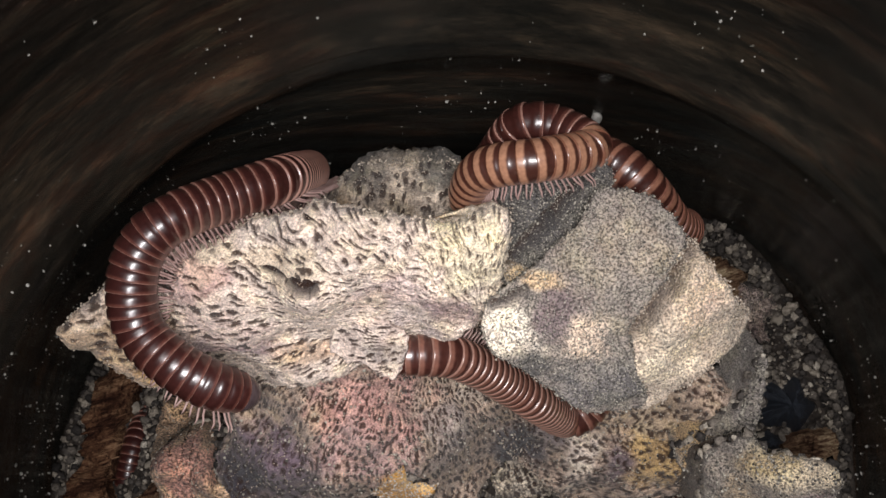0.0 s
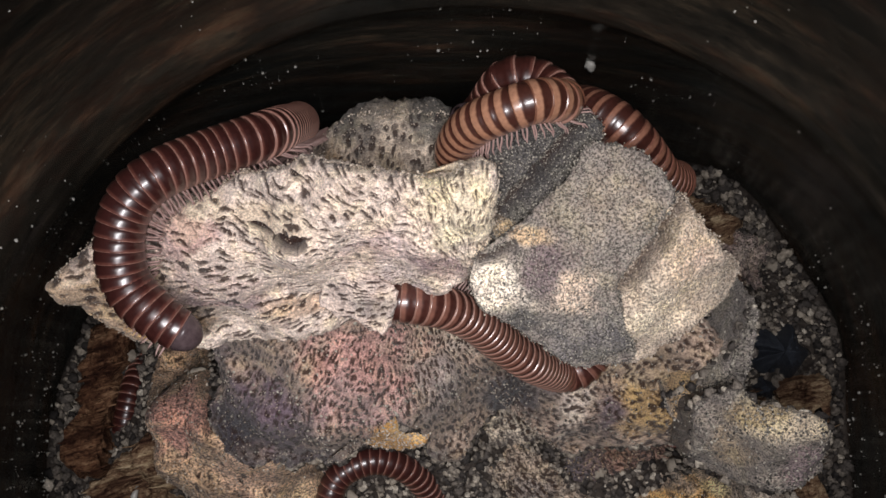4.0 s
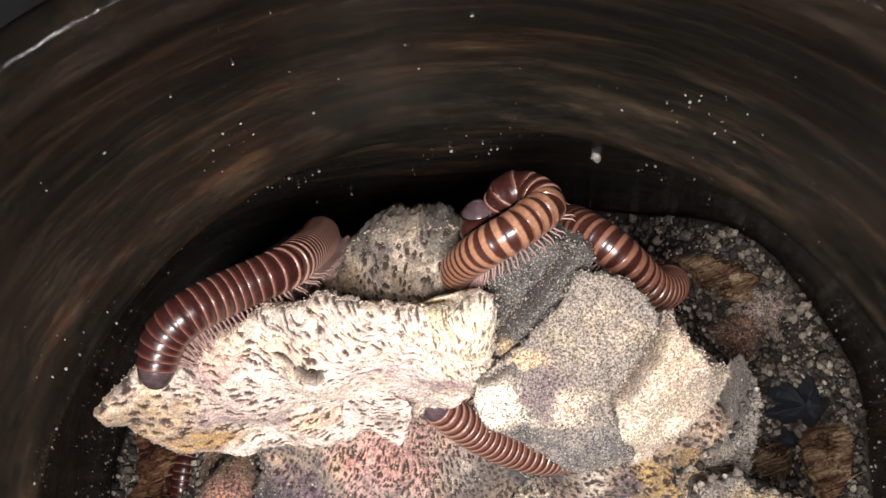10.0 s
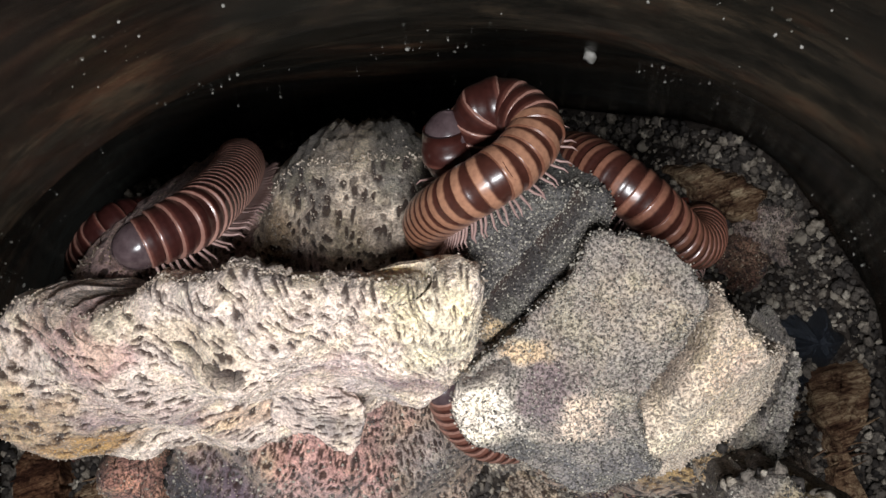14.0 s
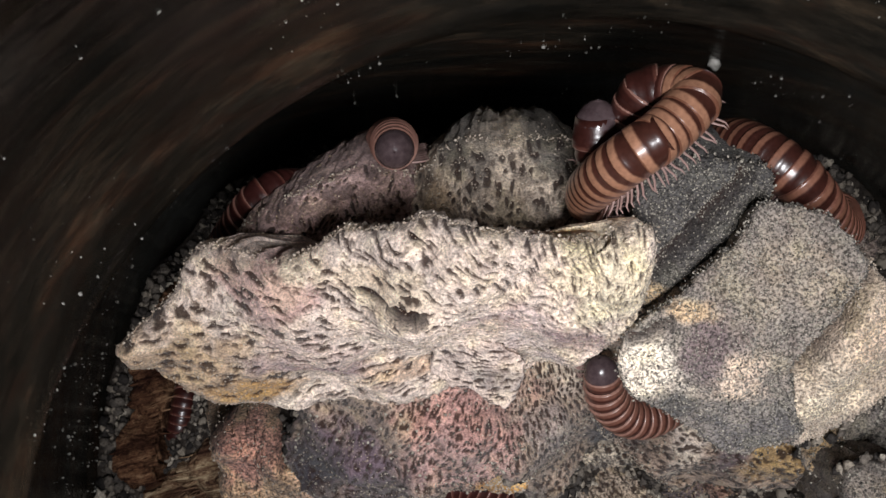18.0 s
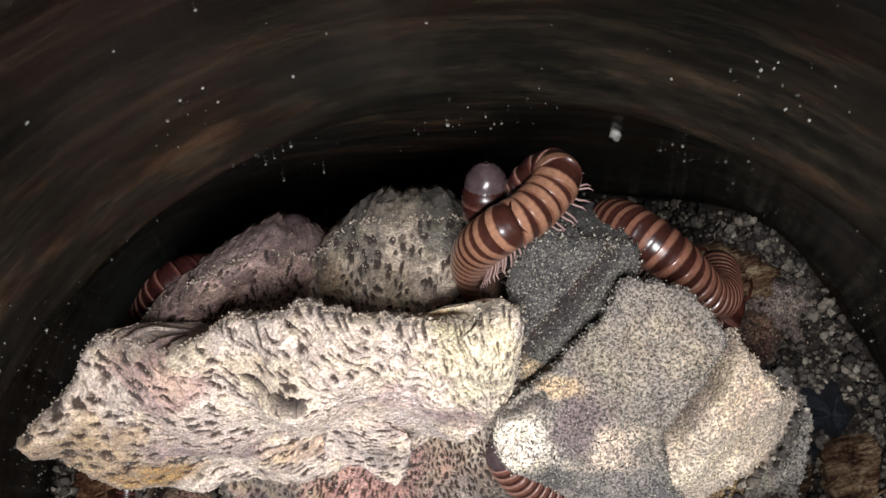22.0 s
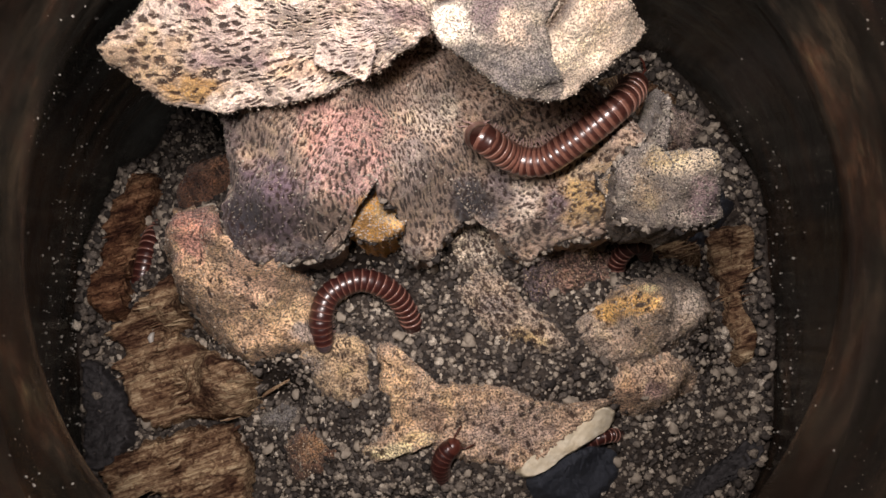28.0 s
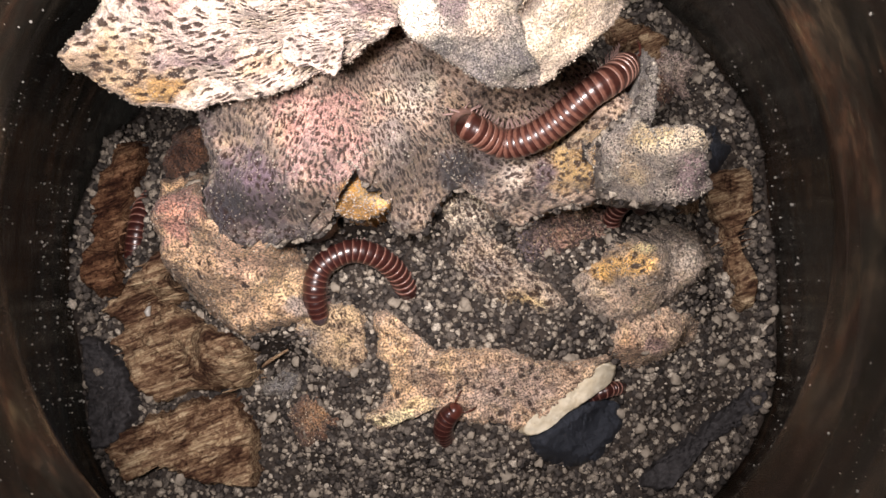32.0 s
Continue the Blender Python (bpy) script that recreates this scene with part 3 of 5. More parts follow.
def grains(holder, me, count, low, high, material, seed):
    """Loose grains over the upper side of a lump."""
    g = np.random.default_rng(seed)
    co = np.empty(len(me.vertices) * 3, np.float32)
    me.vertices.foreach_get("co", co)
    co = co.reshape(-1, 3)
    weight = np.zeros(len(co))
    area = np.linalg.norm(co[:, :2] - co[:, :2].mean(axis=0), axis=1)
    weight[: int(len(co) * 0.97)] = area[: int(len(co) * 0.97)]
    pick = g.choice(len(co), count, p=weight / weight.sum())
    places = co[pick] + g.normal(0, 0.00008, (count, 3))
    ob = part("surface_grit", crumbs("surface_grit", places, g.uniform(low, high, count) * 0.001, material, 0.6, seed), holder)
    return tagged(ob, kind="stuff")


cap = thing("bracket_fungus", "pale pitted bracket fungus with grey gritty lobes", "fungus", HEAP)
part("upper_cap", slab("upper_cap",
    [(-37.2, 18.9), (-34.9, 21.2), (-32.2, 23.6), (-30.8, 26.6), (-27.6, 27.6), (-22, 28.2), (-18.3, 30.4), (-13, 32.6), (-10.6, 33.4), (-7.1, 33.0), (-2.4, 32.0),
     (0.4, 31.9), (2.6, 32.8), (4.5, 33.6), (5.8, 32.7), (5.9, 30.6), (5.6, 28.2), (5.3, 26.0), (4.6, 23.4), (3.0, 20.6), (0, 18.0), (-3.5, 15.0), (-8.3, 12.8), (-13.7, 11.4),
     (-18.7, 10.4), (-24.4, 9.9), (-29.8, 11.3), (-34.3, 14.8)],
    [(-36.5, 19, 22.4), (-34, 15, 18.6), (-30.5, 25.6, 19.4), (-28, 18, 21.0), (-27, 13.9, 19.0), (-26, 10.8, 16), (-21, 24.6, 24.8), (-20, 26.5, 24.0), (-17, 28.2, 23.4), (-20, 11.9, 14.8), (-15, 17.4, 19.6), (-12, 15.2, 17.2),
     (-12, 26, 29.4), (-8, 30.3, 29.6), (-8, 14.8, 14.6), (-12, 31.9, 26.4), (-2, 27.6, 27), (3, 29.4, 29.8), (5, 26.7, 27), (2, 20, 23.5), (-3, 17, 18.5), (-6, 20, 22.5), (4.2, 33.2, 28.2), (5.4, 32.4, 27.6), (3, 31, 29.2), (0, 30.4, 27.6), (-18, 21, 23.4)],
    WHITE, [(-32, 16.5, 8, 6, (0.58, 0.45, 0.31)), (-27, 13.4, 4.5, 2.2, OCHRE), (-21, 17.5, 6, 2, LILAC), (-24, 26, 5, 3, (0.66, 0.49, 0.44)), (2.6, 30, 4.2, 5.5, IVORY), (-10, 16, 9, 1.6, (0.80, 0.62, 0.46)), (-21, 20, 5, 3, (0.80, 0.66, 0.58)), (-14, 28, 5, 2.4, (0.90, 0.78, 0.60)), (-5, 25, 4, 2.6, (0.80, 0.66, 0.60)),
            (-3, 20, 3, 2.5, (0.72, 0.64, 0.60)), (1, 23, 3, 2.5, LILAC)],
    # the second hole paints the shaded shelf beside the main one
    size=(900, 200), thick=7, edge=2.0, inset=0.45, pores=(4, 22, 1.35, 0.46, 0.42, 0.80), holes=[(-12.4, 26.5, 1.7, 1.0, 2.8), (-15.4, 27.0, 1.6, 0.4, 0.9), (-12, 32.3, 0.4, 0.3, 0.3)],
    rough=((0.9, 0.18), (0.30, 0.8), (0.24, 2.1)), ragged=0.5, seed=1), cap, "cream pitted cap with dark pores")
# its grooves paint a line of shade along the grey lobe's ledge
part("dark_lobe", slab("dark_lobe",
    [(5.3, 31.6), (5.6, 33.6), (7.2, 35.8), (9.5, 36.3), (12.7, 36.0), (15.6, 35.0), (15.0, 31.6), (13.4, 28.6), (11.0, 26.4), (8.0, 24.6), (5.3, 25.2), (5.4, 28.1)],
    [(8, 30, 20.8), (9, 33.6, 19.6), (12.6, 34.4, 21.4), (10.6, 31.4, 21.6), (6, 29, 23.0), (7, 26.4, 23.4), (13.5, 35, 20.8), (9, 28.6, 22.4)], DGREY, [(6.5, 26, 1.6, 1.0, (0.46, 0.36, 0.22))], GRIT,
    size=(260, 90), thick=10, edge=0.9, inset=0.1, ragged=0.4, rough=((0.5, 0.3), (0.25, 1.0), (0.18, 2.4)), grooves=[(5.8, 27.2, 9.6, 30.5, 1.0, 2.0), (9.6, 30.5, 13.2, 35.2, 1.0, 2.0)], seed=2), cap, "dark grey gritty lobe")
part("grey_lobe", slab("grey_lobe",
    [(10.6, 30.2), (12.6, 32.4), (14.0, 34.4), (16.0, 34.9), (18.2, 34.4), (20.0, 32.8), (21.2, 31.2), (20.2, 29.0), (18.9, 26.6), (16.7, 23.0), (17.0, 20.0), (19.0, 15.2), (18.6, 13.0), (15, 13.2), (11.3, 15.2),
     (7.8, 18.2), (4.6, 20.4), (3.4, 23.6), (4.4, 25.6), (5.8, 26.5), (8.0, 28.0)],
    [(14, 33.8, 24.6), (17.6, 33.4, 26.4), (16, 30, 27.8), (20.6, 31, 28.8), (19, 27.6, 29.2), (13, 31.4, 25.6), (10.6, 29.6, 26.2), (7, 26.6, 27.4), (6, 23, 29.2), (11.5, 23.2, 30.6), (15.8, 23.4, 28.8), (16, 17.5, 28.4), (18.3, 13.3, 24.6), (12, 17, 27.6), (4.5, 22.4, 29)],
    (0.30, 0.272, 0.235), [(16, 30, 4, 3.4, (0.36, 0.32, 0.26)), (6.0, 22.4, 4.4, 2.8, (0.88, 0.82, 0.68)), (10.2, 24.4, 2.8, 2.6, (0.215, 0.175, 0.17)), (12.6, 22.0, 2.6, 2.6, (0.66, 0.55, 0.43)), (14.5, 16.5, 5, 3.2, (0.15, 0.145, 0.14)), (8.8, 27.0, 2.6, 0.9, (0.60, 0.46, 0.29)), (8.5, 19.5, 2, 1.6, DGREY)], GRIT,
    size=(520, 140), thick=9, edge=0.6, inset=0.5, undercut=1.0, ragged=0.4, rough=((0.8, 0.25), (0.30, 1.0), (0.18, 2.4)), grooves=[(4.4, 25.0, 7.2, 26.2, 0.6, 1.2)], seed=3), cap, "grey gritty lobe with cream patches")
# its grooves paint the crevice shade below the grey lobe's edge
part("cream_lobe", slab("cream_lobe",
    [(16.6, 22.0), (18.4, 25.2), (20.4, 28.6), (21.7, 30.0), (23.4, 28.8), (25.6, 25.8), (27.8, 22.8), (29.4, 20.4), (25.6, 17.8), (22, 15.2), (19, 12.9), (17.4, 15.6), (16.2, 19.4)],
    [(21.5, 29.4, 27.6), (19.6, 26.4, 26.8), (17.2, 22.2, 26.4), (21.6, 26.6, 29.0), (20, 22.6, 29.4), (24.6, 25, 26.4), (29.2, 20.8, 20), (23.4, 28.2, 26), (23, 18, 25.4), (25.5, 21, 25), (19, 14, 24.8), (17.6, 18.6, 28.4)], (0.58, 0.50, 0.39),
    [(23.5, 25, 3.2, 2.8, (0.70, 0.57, 0.45)), (20.5, 20, 3.4, 3.4, (0.76, 0.68, 0.52)), (28.8, 23, 1.6, 2.6, GREY)], GRIT,
    size=(260, 90), thick=9, edge=0.6, inset=0.5, undercut=1.0, ragged=0.45, rough=((0.7, 0.3), (0.3, 1.0), (0.18, 2.4)), grooves=[(17.6, 22.0, 20.0, 26.0, 0.9, 2.0), (20.0, 26.0, 22.3, 29.5, 1.2, 2.6)], seed=4), cap, "cream gritty lobe")
part("back_lobe", slab("back_lobe",
    [(-13, 22.5), (-13.4, 26), (-12, 28.6), (-8.5, 31.0), (-3.8, 31.6), (0.8, 31.4), (3.8, 29.4), (4.6, 25), (0, 20), (-7.4, 20)],
    [(-6.7, 31.4, 3), (-3, 31.4, 3), (-9.4, 30.4, 3), (-12.4, 28.2, 3), (-11, 27, 10), (-7, 29.6, 10), (-4, 29.8, 9.4), (-0.5, 29.6, 9.6), (-2, 27.6, 15), (-1, 26.6, 18), (0.8, 31.2, 3), (3.6, 29.2, 5), (-6, 27.8, 15.5), (0.6, 28.2, 13), (-6, 25.4, 19), (-4, 21, 20), (2, 27.4, 9), (-10, 28.6, 9)], (0.72, 0.63, 0.50), [(-9, 30.5, 3.5, 1.6, (0.24, 0.22, 0.185)), (0, 31.2, 3, 1.6, (0.27, 0.25, 0.21)), (-4, 25, 6, 3, LILAC), (-11, 27, 2, 3, (0.42, 0.33, 0.22)), (-3, 28.5, 4, 1.5, (0.66, 0.57, 0.45))],
    size=(460, 130), thick=14, edge=2.5, ragged=0.35, pores=(-4, 8, 0.48, 0.62, 0.45, 0.8), rough=((0.9, 0.25), (0.9, 0.8), (0.45, 2.4)), dark_blotch=0.5, seed=5), cap, "mottled pitted back lobe")
part("rear_lobe", slab("rear_lobe",
    [(-29, 22.5), (-27.5, 24.6), (-25.7, 25.6), (-22.3, 27.2), (-18.3, 27.9), (-12.1, 27.4), (-10, 24.5), (-14.5, 20), (-24, 20)],
    [(-24, 26.8, 6), (-28, 24.6, 8), (-18, 27.5, 3), (-12, 27, 5), (-23, 24.4, 9), (-19, 24.2, 5.6), (-15, 24.6, 8.4), (-26, 22.5, 13), (-20, 21, 12), (-14, 21, 13)], (0.54, 0.39, 0.36), [(-22, 27, 4, 1.6, (0.62, 0.46, 0.42)), (-16, 26, 4, 2, (0.36, 0.26, 0.23))],
    size=(420, 120), thick=14, edge=2.2, ragged=0.35, rough=((1.0, 0.3), (1.0, 0.9), (0.55, 2.4)), pores=(-20, 10, 0.5, 0.6, 0.4, 0.6), dark_blotch=0.6, seed=6), cap, "dull pink rear lobe")

part("lip", slab("lip", [(-11, 18), (-9.5, 20.5), (-5.5, 21), (-3.4, 19.4), (-3.6, 17.2), (-4.7, 15.4), (-7.5, 15.9), (-10, 16.6)],
                 [(-10.5, 18, 19.8), (-7, 19.5, 22.2), (-4.2, 18, 23.6), (-4.8, 16, 23.0), (-8, 16.4, 21.2), (-5, 20.6, 22.6)], (0.72, 0.62, 0.54), [(-5, 18, 3, 1.2, (0.45, 0.40, 0.36))], pores=(4, 21, 1.3, 0.46, 0.2, 0.7), size=(200, 50), thick=0.7, edge=0.3, inset=0.1, ragged=0.7, seed=9,
                 rough=((0.3, 0.3), (0.12, 1.5))), cap, "thin frayed lifted lip")
for seed, (name, count, material) in enumerate((("upper_cap", 5000, PALEGRAIN), ("dark_lobe", 7000, GREYGRAIN), ("grey_lobe", 9500, GREYGRAIN), ("cream_lobe", 5000, PALEGRAIN), ("back_lobe", 2400, PALEGRAIN), ("rear_lobe", 1800, TANGRAIN))):
    grains(cap, next(o for o in cap.children if o.name == name).data, count, 0.04, 0.10, material, seed)

def fringe(holder, me, size, count, material, seed):
    """Loose crumbs along a frayed rim."""
    g = np.random.default_rng(seed + 300)
    co = np.empty(len(me.vertices) * 3, np.float32)
    me.vertices.foreach_get("co", co)
    co = co.reshape(-1, 3)
    rim = co[1 + (size[1] - 1) * size[0]: 1 + (size[1] + 2) * size[0]]
    at = rim[g.integers(len(rim), size=count)] + g.normal(0, 0.00016, (count, 3))
    tagged(part("frayed_rim", crumbs("frayed_rim", at, (0.05 + 0.10 * g.uniform(0, 1, count) ** 2) * 0.001, material, 0.6, seed), holder), kind="stuff")


for seed, (name, size, count, material) in enumerate((("upper_cap", (900, 200), 1500, PALEGRAIN), ("dark_lobe", (260, 90), 700, GREYGRAIN), ("grey_lobe", (520, 140), 1500, GREYGRAIN), ("cream_lobe", (260, 90), 1200, PALEGRAIN),
                                                      ("back_lobe", (460, 130), 900, PALEGRAIN), ("rear_lobe", (420, 120), 700, PALEGRAIN))):
    fringe(cap, next(o for o in cap.children if o.name == name).data, size, count, material, seed)


def splinters(holder, me, count, seed, material=None):
    """Torn fibres lying along the grain of a wood chip, each a part."""
    g = np.random.default_rng(seed)
    co = np.empty(len(me.vertices) * 3, np.float32)
    me.vertices.foreach_get("co", co)
    co = co.reshape(-1, 3)[: int(len(co) / 3 * 0.9)]
    for k in range(count):
        at = co[g.integers(len(co))] + np.array([0, 0, 0.0001])
        long, wide = g.uniform(2.0, 5.5) * 0.001, g.uniform(0.18, 0.55) * 0.001
        tilt = 0.3 + g.uniform(-0.16, 0.16)
        pts = [at + np.array([f * long, f * long * tilt + g.normal(0, 0.00012), g.normal(0, 0.00012)]) for f in (-0.5, -0.2, 0.15, 0.5)]
        part("splinter", mesh_of("splinter", *bar(pts, [0.15 * wide, 0.5 * wide, 0.42 * wide, 0.08 * wide], 6), material or WOOD), holder)


def bank(holder, me, size, count, seed, lowest=None):
    """Pellets heaped against the rim of a lump."""
    g = np.random.default_rng(seed + 100)
    co = np.empty(len(me.vertices) * 3, np.float32)
    me.vertices.foreach_get("co", co)
    co = co.reshape(-1, 3)
    rim, mid = co[1 + (size[1] - 1) * size[0]: 1 + size[1] * size[0]], co[0]
    if lowest is not None:
        rim = rim[rim[:, 1] < lowest]
    at = rim[g.integers(len(rim), size=count)].astype(float)
    way = at[:, :2] - mid[:2]
    way /= np.linalg.norm(way, axis=1)[:, None]
    at[:, :2] += way * g.uniform(-0.0007, 0.0003, (count, 1))
    at[:, 2] -= g.uniform(0.0002, 0.0022, count)
    tagged(part("pellet_bank", crumbs("pellet_bank", at, g.uniform(0.3, 0.85, count) * 0.001, PELLET, 0.7, seed), holder), kind="stuff")


def chunk(name, label, m, outline, heights, base, zones=(), material=None, size=(150, 50), category="fungus", **more):
    holder = thing(name, label, category, m)
    more.setdefault("wild", 1.3)
    more.setdefault("ragged", 0.5)
    more.setdefault("rough", ((1.3, 0.16), (0.55, 0.55), (0.2, 1.8)))
    me = slab("body", outline, heights, base, zones, material, size, **more)
    part("body", me, holder)
    if material not in (STONE, DARKWOOD):
        bank(holder, me, size, 70, more["seed"])
    if material is WOOD:
        splinters(holder, me, 14, more["seed"])
    elif material in (None, GRIT):
        grains(holder, me, 1500, 0.06, 0.17, PALEGRAIN if material is None else GREYGRAIN, more["seed"])
    return holder


body = thing("fungus_lump", "large pink and cream pitted fungus lump with purple flank", "fungus")
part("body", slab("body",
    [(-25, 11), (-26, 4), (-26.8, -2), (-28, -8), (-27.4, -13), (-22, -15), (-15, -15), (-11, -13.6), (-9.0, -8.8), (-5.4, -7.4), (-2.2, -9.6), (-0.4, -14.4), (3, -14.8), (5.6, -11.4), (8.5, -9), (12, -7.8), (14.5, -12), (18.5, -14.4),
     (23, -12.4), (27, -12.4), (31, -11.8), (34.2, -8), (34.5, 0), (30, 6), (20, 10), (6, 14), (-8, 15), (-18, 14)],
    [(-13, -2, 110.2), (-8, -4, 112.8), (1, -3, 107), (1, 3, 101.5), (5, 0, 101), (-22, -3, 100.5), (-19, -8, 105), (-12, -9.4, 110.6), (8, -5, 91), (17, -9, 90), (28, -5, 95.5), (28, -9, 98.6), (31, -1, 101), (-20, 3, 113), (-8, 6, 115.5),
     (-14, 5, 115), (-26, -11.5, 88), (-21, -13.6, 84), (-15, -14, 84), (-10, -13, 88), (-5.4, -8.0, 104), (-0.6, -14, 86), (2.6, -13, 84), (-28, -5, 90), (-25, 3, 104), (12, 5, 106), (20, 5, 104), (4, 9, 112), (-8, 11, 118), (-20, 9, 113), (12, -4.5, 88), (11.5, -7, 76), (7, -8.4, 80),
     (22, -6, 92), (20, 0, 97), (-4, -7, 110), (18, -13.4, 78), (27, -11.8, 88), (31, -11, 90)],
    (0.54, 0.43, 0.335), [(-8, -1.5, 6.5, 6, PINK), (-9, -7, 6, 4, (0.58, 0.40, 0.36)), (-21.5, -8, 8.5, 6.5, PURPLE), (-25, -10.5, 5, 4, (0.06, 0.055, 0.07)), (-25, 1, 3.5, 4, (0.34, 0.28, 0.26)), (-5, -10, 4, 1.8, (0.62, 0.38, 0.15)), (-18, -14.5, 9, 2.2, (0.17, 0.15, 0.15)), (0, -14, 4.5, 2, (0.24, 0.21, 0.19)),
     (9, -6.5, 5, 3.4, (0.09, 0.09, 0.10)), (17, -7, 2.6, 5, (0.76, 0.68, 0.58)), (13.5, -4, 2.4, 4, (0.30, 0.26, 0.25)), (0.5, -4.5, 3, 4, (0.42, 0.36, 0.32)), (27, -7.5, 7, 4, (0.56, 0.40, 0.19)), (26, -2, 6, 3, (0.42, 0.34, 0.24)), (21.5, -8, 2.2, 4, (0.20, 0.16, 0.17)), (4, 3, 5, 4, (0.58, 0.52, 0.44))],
    wild=1.0, ragged=0.8, size=(860, 230), thick=22, edge=2.5, inset=0.06, dark_blotch=0.25, pores=(-4, 16, 0.80, 0.36, 0.30, 1.05), rough=((1.0, 0.12), (0.6, 0.45), (0.18, 1.8)), seed=7), body)


bank(body, next(o for o in body.children).data, (860, 230), 300, 7, -0.004)
grains(body, next(o for o in body.children).data, 6500, 0.04, 0.11, PALEGRAIN, 8)
grains(body, next(o for o in body.children).data, 2200, 0.09, 0.19, GREYGRAIN, 9)
chunk("fungus_spike", "thin grey upright splinter of fungus", HEAP, [(27, -3), (33.6, 3), (36.6, 8.6), (36.2, 2.1), (34.5, -4), (30, -6)],
      [(36, 7.4, 3.4), (31, 3.6, 5.4), (31, -1, 4.8), (29, -0.8, 4.8), (34, -2, 4.4)], (0.30, 0.28, 0.25), [(29, -2, 3, 3, (0.50, 0.37, 0.2))], GRIT, thick=12, edge=0.7, inset=0.1, seed=12, wild=0.4)


def drape(name, label, outline, height, base, zones=(), material=None, size=(240, 80), category="fungus", edge=2.5, seed=0, grit=None, strewn=700, fibres=26, **more):
    """A piece that lies over the soil at its place in the jar (mm)."""
    more.setdefault("wild", 1.5)
    more.setdefault("ragged", 0.8)
    more.setdefault("rough", ((1.7, 0.15), (1.0, 0.45), (0.4, 1.4), (0.16, 4.0)))
    more.setdefault("dark_blotch", 0.45)
    more.setdefault("pores", (float(np.mean(outline, axis=0)[0]), float(np.mean(outline, axis=0)[1]) + 14, 1.5, 1.0, 0.4, 0.32))
    holder = thing(name, label, category, pose(0, 0, 0))
    me = slab("body", outline, height, base, zones, material or CRUMBLY, size, thick=6.0, edge=edge, inset=0.1, seed=seed, **more)
    part("body", me, holder)
    if material in (WOOD, BARK):
        splinters(holder, me, fibres, seed, material)
    elif material is None or material is GRIT:
        grains(holder, me, strewn, 0.05, 0.16, grit or (TANGRAIN if material is None else GREYGRAIN), seed)
    if material not in (STONE, CREAM):
        bank(holder, me, size, 110, seed)
    return holder


def blot(x, y, wide, tall, seed, turn=0.0):
    """An uneven outline round a place."""
    g = np.random.default_rng(seed)
    c, n = math.cos(radians(turn)), math.sin(radians(turn))
    out = []
    for a in np.linspace(0, 2 * math.pi, 12, endpoint=False):
        p, q = 0.5 * wide * math.cos(a) * g.uniform(0.7, 1.2), 0.5 * tall * math.sin(a) * g.uniform(0.7, 1.2)
        out.append((x + c * p - n * q, y + n * p + c * q))
    return out


chunk("fungus_lump", "grey fungus lump with a yellowish crest", pose(0, 0, 0), [(28, -5.6), (31.8, -4.4), (33.6, -5.8), (36.4, -6.2), (38.8, -7.4), (40.2, -10.6), (41.4, -13.4), (37, -15), (31, -13.8), (27.6, -10.6)],
      [(28.5, -7, 112), (32, -5, 115.4), (33, -7.6, 120), (35, -10, 120.8), (38, -8, 124.6), (31, -11, 112), (36, -13, 112.4), (40.5, -13, 109), (30, -13, 104), (38.6, -10.6, 119)], (0.27, 0.245, 0.21),
      [(36, -7.6, 5.0, 2.0, (0.68, 0.60, 0.44)), (32.5, -6.4, 3, 1.8, (0.45, 0.37, 0.23)), (38, -12, 2.6, 2.2, (0.33, 0.26, 0.26)), (31, -10.5, 2.6, 2.4, (0.40, 0.33, 0.23))], GRIT, (260, 90), thick=24, edge=1.2, inset=0.25, seed=13, wild=0.5, rough=((0.8, 0.2), (0.5, 0.6), (0.2, 1.8)))
chunk("fungus_crumb", "bright ochre fungus crumb under the pink lump", pose(0, 0, 0), [(-11, -9), (-9, -6.9), (-5.5, -6.2), (-2, -6.8), (0, -9), (-1.2, -11.6), (-4.5, -12.8), (-8.5, -12.2)],
      [(-10, -9.6, 94), (-6, -9.4, 98), (-1.5, -10, 94), (-6, -12.4, 88), (-6, -7.2, 103)], (0.70, 0.40, 0.11), [(-3, -10, 2.4, 1.6, (0.76, 0.54, 0.25)), (-9, -9.4, 1.8, 1.6, (0.45, 0.25, 0.17))], None, (180, 60), thick=22, edge=2.0, inset=0.1, seed=46, wild=0.3)
drape("fungus_flake", "tan and dull pink flat fungus flake on the soil", [(-45.9, -2.7), (-41.1, 0), (-35.6, -1), (-27.8, -10.2), (-21.1, -12.1), (-16.7, -17.4), (-15.7, -24.8), (-17.5, -27.1), (-27.4, -29.3), (-37, -23.8), (-43.6, -11.7)], 4.0, (0.614, 0.446, 0.287),
      [(-33.5, -9.4, 6, 5, (0.589, 0.335, 0.262)), (-20.6, -21.7, 5, 3, (0.819, 0.62, 0.378)), (-25.1, -16.9, 4, 5, (0.678, 0.477, 0.329)), (-16.4, -24.8, 4, 2, (0.461, 0.397, 0.342))], size=(360, 120), edge=2.0, seed=11, strewn=1500, grit=PALEGRAIN, pores=(-30, -5, 1.6, 1.2, 0.3, 0.25))
